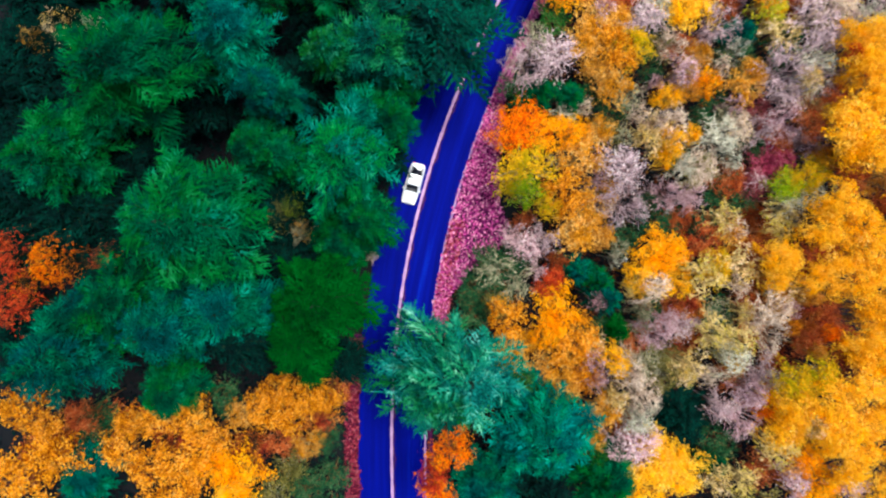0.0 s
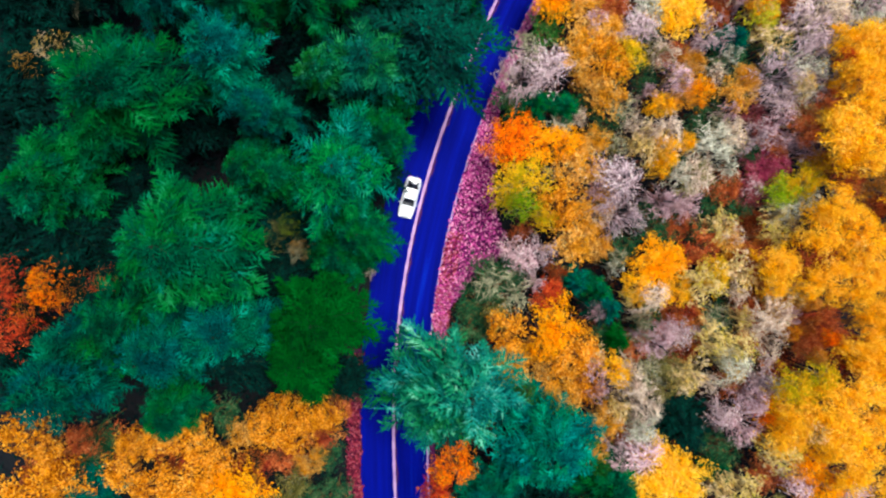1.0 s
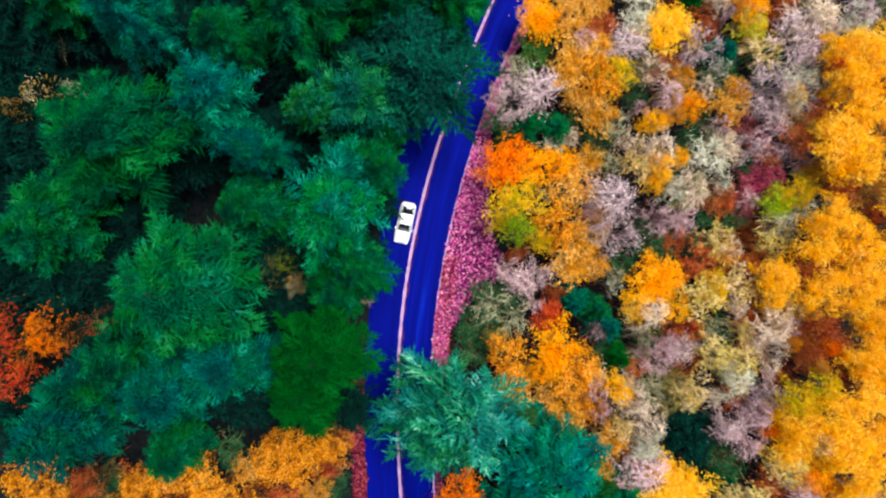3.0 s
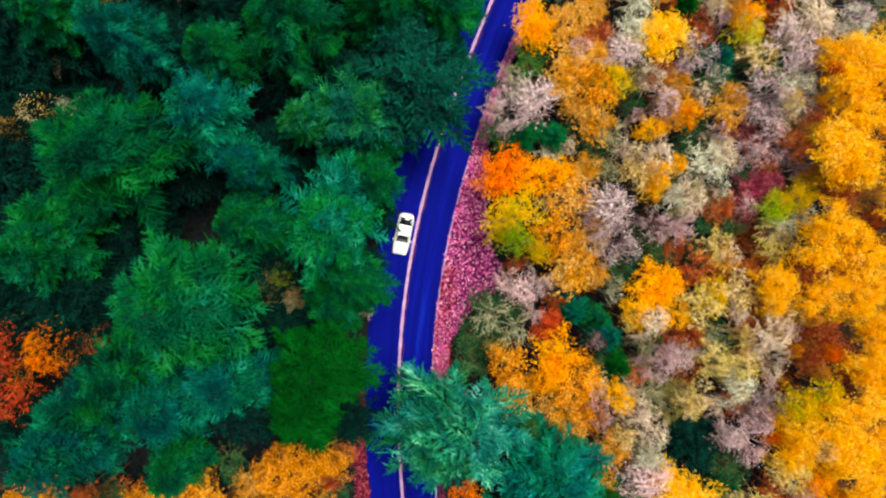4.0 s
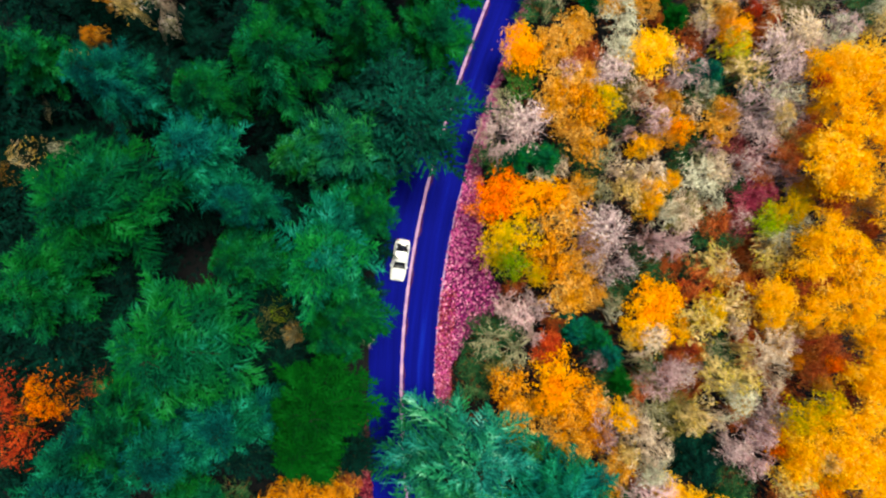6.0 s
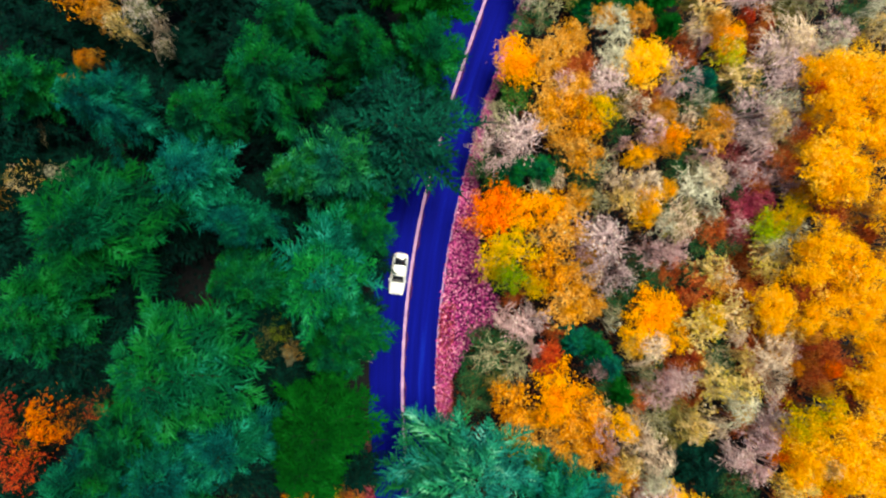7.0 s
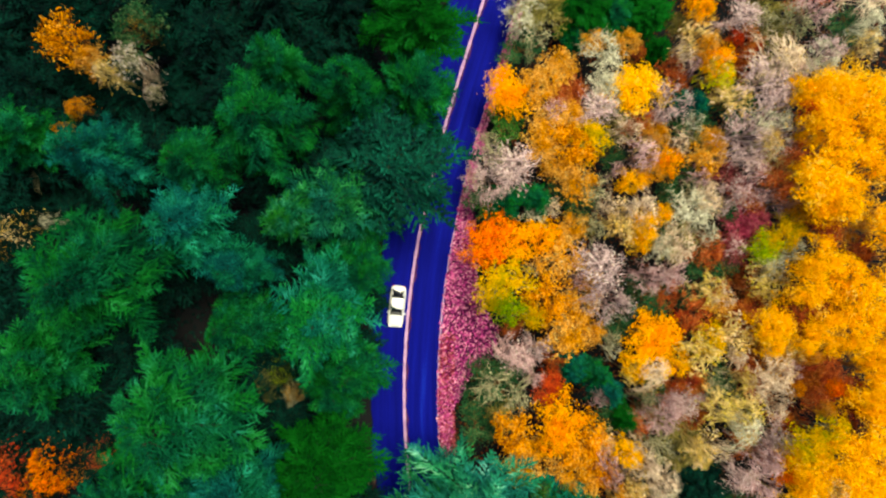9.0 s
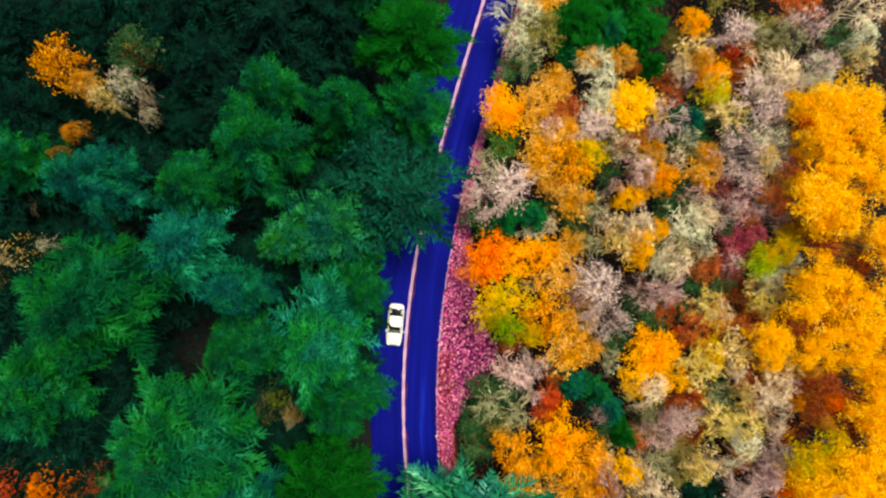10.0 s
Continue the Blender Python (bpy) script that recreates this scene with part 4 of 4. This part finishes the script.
leafy("limepale", 29.1, -3.9, 9, 2.1)
leafy("limegold", 30.3, -3.1, 8, 1.6)
bare("pale", 32.5, -4.5, 9, 1.7)
leafy("gold", 37.2, -5.4, 6, 2.1)
leafy("rust", 34.5, -5.9, 5, 1.5)
leafy("wine", 28.9, -7.2, 5, 1.5)
bare("olive", 31.5, -7.1, 5, 2.0)
leafy("forest", 31.8, -7.6, 4, 1.7)
leafy("limepale", 33.5, -7.0, 8, 1.5)
bare("pale", 35.9, -6.7, 10, 2.3)
bare("pink", 38.1, -6.2, 9, 1.7)
leafy("amber", 10.8, -9.5, 10, 2.0)
leafy("gold", 11.1, -12.2, 9, 1.9)
leafy("orange", 14.8, -8.2, 11, 2.4)
leafy("orange", 14.2, -9.8, 11, 1.8)
leafy("amber", 16.6, -11.3, 10, 2.3)
leafy("gold", 15.3, -13.4, 8, 1.9)
leafy("amber", 18.2, -10.9, 9, 1.9)
leafy("gold", 16.5, -15.4, 8, 2.0)
leafy("amber", 18.3, -14.3, 8, 1.7)
leafy("gold", 12.5, -11.4, 8, 1.4)
leafy("limegold", 15.7, -16.3, 8, 1.3)
bare("pink", 19.3, -12.6, 11, 1.6)
bare("pink", 19.6, -14.5, 11, 1.5)
leafy("pale", 19.3, -11.4, 9, 1.2)
leafy("yellow", 21.1, -12.5, 10, 1.7)
leafy("gold", 20.2, -18.0, 8, 1.8)
leafy("pale", 21.7, -15.9, 9, 1.5)
leafy("gold", 20.2, -21.0, 7, 1.6)
leafy("rust", 23.1, -19.5, 5, 1.4)
bare("pale", 22.7, -13.1, 11, 2.2)
bare("olive", 24.5, -12.5, 8, 2.2)
leafy("olive", 27.1, -14.5, 4, 1.7)
bare("pale", 24.1, -15.8, 10, 2.1)
bare("grey", 24.5, -17.8, 9, 1.8)
bare("olive", 23.6, -17.4, 8, 1.7)
bare("pink", 25.2, -9.8, 10, 2.1)
bare("pink", 26.1, -8.5, 9, 1.5)
bare("olive", 23.8, -9.5, 7, 1.8)
leafy("rust", 26.3, -9.2, 3, 1.2)
bare("pink", 24.0, -20.4, 9, 2.5)
bare("mauve", 22.7, -20.4, 8, 1.7)
leafy("rust", 24.9, -23.1, 4, 1.2)
leafy("yellow", 26.0, -22.3, 8, 2.3)
leafy("yellow", 27.7, -21.0, 8, 1.5)
leafy("yellow", 28.8, -23.3, 8, 2.2)
bare("mauve", 28.1, -9.0, 7, 1.8)
leafy("wine", 29.0, -10.0, 5, 1.5)
leafy("limepale", 30.3, -8.9, 9, 1.9)
leafy("limepale", 33.0, -9.3, 9, 1.7)
bare("pale", 35.4, -8.4, 11, 2.3)
bare("grey", 32.8, -11.5, 9, 2.1)
bare("grey", 31.7, -10.4, 9, 1.7)
leafy("pale", 27.9, -12.2, 12, 1.8)
leafy("limepale", 27.7, -12.9, 11, 1.3)
bare("pale", 30.2, -13.5, 10, 1.4)
leafy("rust", 34.1, -13.9, 4, 1.7)
leafy("gold", 33.3, -11.9, 8, 0.8)
leafy("wine", 38.4, -12.1, 4, 2.0)
leafy("rust", 39.7, -9.2, 9, 1.5)
leafy("gold", 39.9, -10.0, 10, 0.9)
leafy("orangered", 40.9, -7.8, 10, 0.9)
leafy("amber", 37.7, -7.9, 10, 0.9)
leafy("rust", 41.9, -8.4, 9, 1.6)
leafy("red", 43.7, -9.5, 9, 1.3)
leafy("wine", 42.9, -11.2, 9, 1.5)
bare("mauve", 36.5, -13.1, 8, 2.2)
bare("pink", 34.5, -14.4, 10, 2.0)
bare("pink", 34.2, -17.3, 9, 2.4)
bare("mauve", 32.3, -16.5, 8, 1.9)
leafy("forest", 33.9, -20.2, 4, 1.8)
leafy("orangered", 36.6, -15.8, 9, 1.4)
spruce("dark", 30.0, -18.2, 6, 3.5)
spruce("green", 33.7, -23.2, 4, 2.4)
leafy("limegold", 37.6, -12.9, 12, 2.0)
leafy("limegold", 39.7, -12.4, 12, 2.1)
leafy("yellow", 40.5, -14.7, 13, 2.3)
leafy("yellow", 43.5, -12.5, 13, 2.3)
leafy("yellow", 37.8, -15.5, 12, 1.9)
leafy("yellow", 42.1, -16.8, 13, 2.2)
leafy("yellow", 44.7, -15.8, 12, 1.9)
leafy("yellow", 37.2, -17.4, 11, 1.8)
leafy("yellow", 43.8, -19.5, 12, 2.2)
leafy("yellow", 41.5, -18.2, 11, 1.6)
leafy("limepale", 36.8, -19.2, 11, 2.2)
leafy("pale", 39.0, -16.6, 13, 1.3)
leafy("orange", 40.9, -20.4, 9, 1.9)
leafy("orange", 42.5, -22.6, 9, 2.0)
leafy("yellow", 43.8, -8.6, 12, 2.0)
leafy("yellow", 44.9, -10.1, 12, 1.9)
leafy("yellow", 44.8, -7.1, 11, 1.5)
bare("pink", 45.8, -22.5, 9, 2.0)
bare("pink", 40.4, -22.6, 8, 2.0)
leafy("rust", 38.6, -23.0, 4, 1.7)
leafy("wine", 40.5, -23.2, 4, 1.2)
leafy("limepale", 35.0, -23.3, 7, 1.9)
leafy("pale", 33.4, -24.3, 6, 1.5)
bare("grey", 15.0, 30.4, 9, 2.9)
bare("grey", 14.5, 28.6, 7, 1.3)
leafy("olive", 15.4, 29.9, 6, 1.9)
leafy("olive", 17.8, 29.8, 6, 1.9)
leafy("forest", 15.1, 26.8, 4, 2.0)
bare("olive", 16.0, 27.6, 7, 1.9)
spruce("grass", 21.4, 30.5, 9, 3.3)
spruce("grass", 27.3, 28.7, 8, 3.2)
spruce("grass", 28.3, 25.6, 6, 1.8)
spruce("green", 24.0, 29.7, 7, 2.7)
spruce("green", 20.2, 27.5, 6, 1.4)
leafy("gold", 17.4, 23.6, 7, 1.9)
leafy("gold", 15.0, 22.2, 8, 1.7)
leafy("orange", 13.0, 21.8, 9, 1.8)
leafy("rust", 17.7, 21.4, 6, 1.1)
leafy("gold", 18.2, 24.8, 7, 1.6)
leafy("red", 18.7, 22.0, 5, 1.3)
bare("grey", 22.8, 25.4, 7, 2.2)
leafy("gold", 21.6, 26.5, 6, 1.1)
leafy("gold", 24.9, 26.3, 6, 1.4)
leafy("wine", 26.2, 25.4, 4, 0.8)
bare("grey", 22.5, 22.3, 7, 2.0)
bare("pink", 20.7, 20.3, 7, 1.7)
leafy("pale", 31.6, 26.4, 6, 2.2)
leafy("orange", 32.5, 28.8, 7, 1.6)
leafy("olive", 30.9, 28.1, 4, 1.1)
leafy("gold", 33.0, 25.4, 7, 1.3)
leafy("red", 35.9, 25.7, 6, 0.7)
leafy("orange", 34.0, 23.5, 7, 1.6)
leafy("wine", 36.9, 25.5, 5, 2.0)
bare("pale", 30.3, 24.9, 7, 1.7)
bare("mauve", 36.3, 28.1, 7, 2.2)
leafy("olive", 40.6, 28.7, 3, 2.0)
bare("olive", 38.6, 27.6, 5, 2.0)
leafy("sage", 41.9, 27.4, 6, 1.9)
bare("pink", 43.6, 28.0, 8, 1.9)
leafy("forest", 47.4, 26.9, 3, 2.0)
bare("grey", 47.8, 26.2, 8, 2.2)
bare("pale", 39.3, 23.4, 8, 2.8)
leafy("forest", 40.6, 22.6, 6, 0.9)
bare("mauve", 43.7, 23.6, 8, 2.3)
leafy("pale", 47.9, 23.8, 8, 1.4)
leafy("olive", 40.9, 26.6, 2, 1.7)
leafy("yellow", 43.1, 19.7, 10, 2.1)
leafy("yellow", 45.7, 19.7, 11, 2.2)
leafy("yellow", 45.7, 15.9, 12, 2.2)
leafy("yellow", 46.6, 12.1, 12, 2.2)
leafy("yellow", 46.6, 7.7, 12, 2.2)
leafy("yellow", 46.9, 3.1, 12, 2.2)
leafy("yellow", 47.5, -1.6, 12, 2.2)
leafy("yellow", 47.4, -6.3, 12, 2.2)
leafy("yellow", 47.7, -11.0, 12, 2.2)
leafy("yellow", 48.1, -15.7, 12, 2.2)
leafy("yellow", 48.2, -20.7, 11, 2.2)
leafy("rust", 24.9, -11.0, -1, 2.0)
leafy("rust", 28.3, -7.9, -1, 2.0)
leafy("olive", 30.9, 6.4, -2, 2.0)
leafy("rust", 36.5, 1.8, -2, 2.3)
leafy("olive", 35.4, -11.4, -2, 2.3)
leafy("rust", 38.4, -9.5, -2, 2.3)
leafy("rust", 40.0, -17.8, -2, 2.3)
leafy("olive", 28.9, -13.4, -2, 2.1)
leafy("rust", 43.3, -9.9, -2, 2.3)
leafy("olive", 24.2, 19.6, -2, 2.1)
leafy("rust", 27.3, 18.6, -2, 2.1)
leafy("olive", 34.5, 16.6, -2, 2.1)
leafy("rust", 42.0, 13.4, -2, 2.3)
leafy("olive", 42.6, 22.9, -2, 2.3)
leafy("forest", 20.8, -10.4, 4, 1.7)
leafy("orange", 43.1, -26.1, 6, 2.7)
leafy("yellow", 48.6, -24.9, 8, 2.5)
leafy("olive", 37.9, -27.5, 4, 3.0)
leafy("yellow", 25.7, -26.9, 6, 2.8)
leafy("rust", 42.7, 31.9, 4, 3.0)
bare("pale", 50.1, 30.2, 6, 3.3)
leafy("olive", 37.2, 33.5, 4, 3.0)
leafy("gold", 17.9, 34.0, 6, 2.7)
spruce("grass", 25.7, 33.7, 9, 4.4)
leafy("leafgreen", 14.5, -16.3, 10, 1.2)
leafy("leafgreen", 16.9, -17.6, 9, 1.4)
leafy("leafgreen", 18.9, -19.7, 8, 1.3)
leafy("leafgreen", 20.3, -22.4, 8, 1.5)
leafy("leafgreen", 10.6, -13.8, 9, 1.3)
leafy("leafgreen", 12.4, -14.9, 10, 1.1)
spruce("dark", 15.6, -27.3, 12, 4.5)
spruce("dark", -34.6, 16.6, 19, 4.3)
spruce("dark", -33.1, 4.2, 15, 4.4)
for tree, m in moves:
    tree.matrix_basis = m
# shapes that no tree took are cleared away
for shape, _, _ in SPRUCES + OPEN + SHADED + LEAFY + SMALL + SPARSE + THICK + BARE + WISPS + FADED + LAST:
    if shape.name not in protos_used:
        for ob in list(shape.children) + [shape]:
            bpy.data.objects.remove(ob)

# ---- car ----


def rounded_box(x0, x1, y0, y1, z0, z1, bevel, taper=0.0, segments=3):
    bm = bmesh.new()
    bmesh.ops.create_cube(bm, size=1)
    for v in bm.verts:
        k = 1 - taper if v.co.z > 0 else 1
        v.co = Vector(((x0 + x1) / 2 + v.co.x * (x1 - x0) * k, (y0 + y1) / 2 + v.co.y * (y1 - y0) * k, z0 if v.co.z < 0 else z1))
    bmesh.ops.bevel(bm, geom=bm.edges[:], offset=bevel, segments=segments, affect="EDGES", profile=0.6)
    for f in bm.faces:
        f.smooth = True
    return bm


def plain(name, colour, rough=0.4, metal=0.0, coat=0.0):
    m, t, b = nodes(name)
    t.links.new(mix(t, noise_of(t, 7.0), tuple(c * 0.86 for c in colour), colour), b.inputs["Base Color"])
    b.inputs["Roughness"].default_value, b.inputs["Metallic"].default_value, b.inputs["Coat Weight"].default_value = rough, metal, coat
    return m


def build_car(x, y, z, heading):
    paint, glass = plain("white_car_paint", (0.58, 0.60, 0.64), 0.35, 0, 0.5), plain("dark_car_glass", (0.006, 0.007, 0.012), 0.05)
    rubber, steel = plain("tyre_rubber", (0.02, 0.02, 0.02), 0.8), plain("rim_alloy", (0.5, 0.5, 0.52), 0.3, 0.9)
    lamp_clear, lamp_red = plain("headlight_lens", (0.75, 0.78, 0.8), 0.1), plain("rear_light_lens", (0.5, 0.02, 0.02), 0.2)
    car = tagged(new("car"), "white hatchback car standing in the western lane", "car")
    # body: sills, bonnet and boot in one loft of cross sections along y
    sections = [(-2.14, 0.46, 0.38, 0.62), (-2.08, 0.66, 0.32, 0.78), (-1.94, 0.79, 0.26, 0.88), (-1.70, 0.86, 0.23, 0.92), (-1.30, 0.88, 0.22, 0.94), (0.0, 0.89, 0.22, 0.96), (1.05, 0.88, 0.22, 0.94), (1.75, 0.85, 0.24, 0.84), (2.06, 0.74, 0.30, 0.72), (2.15, 0.60, 0.36, 0.60)]
    bm = bmesh.new()
    rings = []
    for sy, w, z0, z1 in sections:
        ring = [(-w * 0.9, z0), (-w, z0 + 0.12), (-w, z1 - 0.16), (-w * 0.90, z1 - 0.03), (-w * 0.5, z1), (w * 0.5, z1), (w * 0.90, z1 - 0.03), (w, z1 - 0.16), (w, z0 + 0.12), (w * 0.9, z0)]
        rings.append([bm.verts.new((px, sy, pz)) for px, pz in ring])
    for a, b in zip(rings, rings[1:]):
        for k in range(10):
            bm.faces.new((a[k], a[(k + 1) % 10], b[(k + 1) % 10], b[k]))
    bm.faces.new(rings[0])
    bm.faces.new(rings[-1][::-1])
    bmesh.ops.recalc_face_normals(bm, faces=bm.faces[:])
    for f in bm.faces:
        f.smooth = True
    part("body", bm, paint, car)

    def house(y0, y1, w, z0, z1, slant_f, slant_r, inset):
        """The cabin: a slab whose front, rear and sides lean in."""
        bm = bmesh.new()
        low = [(-w, y0), (w, y0), (w, y1), (-w, y1)]
        high = [(-w + inset, y0 + slant_r), (w - inset, y0 + slant_r), (w - inset, y1 - slant_f), (-w + inset, y1 - slant_f)]
        a = [bm.verts.new((px, py, z0)) for px, py in low]
        b = [bm.verts.new((px, py, z1)) for px, py in high]
        for k in range(4):
            bm.faces.new((a[k], a[(k + 1) % 4], b[(k + 1) % 4], b[k]))
        bm.faces.new(b)
        bm.faces.new(a[::-1])
        bmesh.ops.bevel(bm, geom=bm.edges[:], offset=0.05, segments=2, affect="EDGES")
        for f in bm.faces:
            f.smooth = True
        return bm

    part("cabin_glass", house(-1.72, 0.98, 0.78, 0.88, 1.40, 0.72, 0.50, 0.17), glass, car, "dark tinted windscreen and side windows")
    part("roof", rounded_box(-0.70, 0.70, -0.92, 0.22, 1.36, 1.45, 0.04, 0.10), paint, car)
    for s in (-1, 1):
        v, f = [], []
        tube([(s * 0.76, 0.95, 0.92), (s * 0.66, 0.5, 1.22), (s * 0.60, 0.2, 1.40)], [0.035, 0.035, 0.035], 6, v, f)
        part("windscreen_pillar", mesh_of("windscreen_pillar", v, f, True), paint, car)
        v, f = [], []
        tube([(s * 0.76, -1.68, 0.92), (s * 0.68, -1.42, 1.2), (s * 0.60, -1.2, 1.40)], [0.06, 0.06, 0.05], 6, v, f)
        part("rear_pillar", mesh_of("rear_pillar", v, f, True), paint, car)
        part("wing_mirror", rounded_box(s * 0.97 - 0.10, s * 0.97 + 0.10, 0.62, 0.76, 0.88, 1.02, 0.04), paint, car)
        part("headlight", rounded_box(s * 0.60 - 0.14, s * 0.60 + 0.14, 1.92, 2.12, 0.60, 0.74, 0.03), lamp_clear, car, "clear headlight")
        part("rear_light", rounded_box(s * 0.58 - 0.11, s * 0.58 + 0.11, -2.12, -1.97, 0.60, 0.76, 0.03), lamp_red, car, "red rear light")
        for wy in (-1.28, 1.28):
            bm = bmesh.new()
            turn = Matrix.Translation((s * 0.80, wy, 0.31)) @ pose(0, 0, 0, 0, 90, 0)
            bmesh.ops.create_cone(bm, cap_ends=True, segments=20, radius1=0.31, radius2=0.31, depth=0.21, matrix=turn)
            bmesh.ops.bevel(bm, geom=[e for e in bm.edges if e.calc_face_angle(0) > 1], offset=0.03, segments=2, affect="EDGES")
            wheel = part("wheel", bm, rubber, car, "black tyre")
            bm = bmesh.new()
            bmesh.ops.create_cone(bm, cap_ends=True, segments=14, radius1=0.19, radius2=0.16, depth=0.03, matrix=Matrix.Translation((s * 0.915, wy, 0.31)) @ pose(0, 0, 0, 0, 90 * s, 0))
            part("rim", bm, steel, wheel, "alloy rim")
    part("bumper", rounded_box(-0.72, 0.72, 2.02, 2.19, 0.34, 0.50, 0.05), paint, car)
    part("rear_window", rounded_box(-0.52, 0.52, -1.66, -1.30, 0.98, 1.27, 0.03, 0.2), glass, car, "dark rear window")
    car.matrix_basis = pose(x, y, z, 0, 0, heading) @ Matrix.Diagonal((0.88, 0.97, 0.98, 1))


CAR_Y = 2.4
(along, right) = road_way(CAR_Y)
build_car(road_x(CAR_Y) + right[0] * -1.2, CAR_Y + right[1] * -1.2, 0.052, 180 - math.degrees(math.atan2(along[0], along[1])))

# ---- ground cover, last ----


def build_scrub():
    """Low tangled growth between the trees of the eastern wood."""
    n = 34000
    y = rng.uniform(-36, 46, n)
    d = 4.8 + rng.random(n) * 48
    x = road_x(y) + d
    keep = d > np.array([4.2 + verge_edge(v) for v in y])
    x, y = x[keep], y[keep]
    lump = 1.2 + 0.9 * np.sin(0.9 * x + 0.5) * np.sin(0.8 * y) + 0.5 * np.sin(2.1 * x + y)
    z = height(x, y) + np.maximum(0.1, lump) * rng.random(len(x)) ** 0.5
    ups = np.array([0, 0, 0.8]) + rng.normal(scale=0.6, size=(len(x), 3))
    v, f = leaf_quads(np.stack([x, y, z], 1), ups, rng.uniform(0.08, 0.2, len(x)))
    me = mesh_of("undergrowth", v, f)
    me.materials.append(SCRUB)
    tagged(new("undergrowth", me), "tangled brown and olive undergrowth between the trees", "undergrowth", kind="stuff")


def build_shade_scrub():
    """A near-black leaf layer added under the conifers; its colour stands for the shade there."""
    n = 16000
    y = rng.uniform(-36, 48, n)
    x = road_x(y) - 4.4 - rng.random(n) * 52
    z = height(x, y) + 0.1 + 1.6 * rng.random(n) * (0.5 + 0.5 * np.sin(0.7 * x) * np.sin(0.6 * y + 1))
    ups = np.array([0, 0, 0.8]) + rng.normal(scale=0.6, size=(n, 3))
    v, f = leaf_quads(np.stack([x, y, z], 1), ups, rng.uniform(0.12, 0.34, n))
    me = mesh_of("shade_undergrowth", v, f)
    me.materials.append(GAP_SHADE)
    tagged(new("shade_undergrowth", me), "near-black leaf layer added as shade under the conifers", "undergrowth", kind="stuff")


build_litter()
build_scrub()
build_shade_scrub()
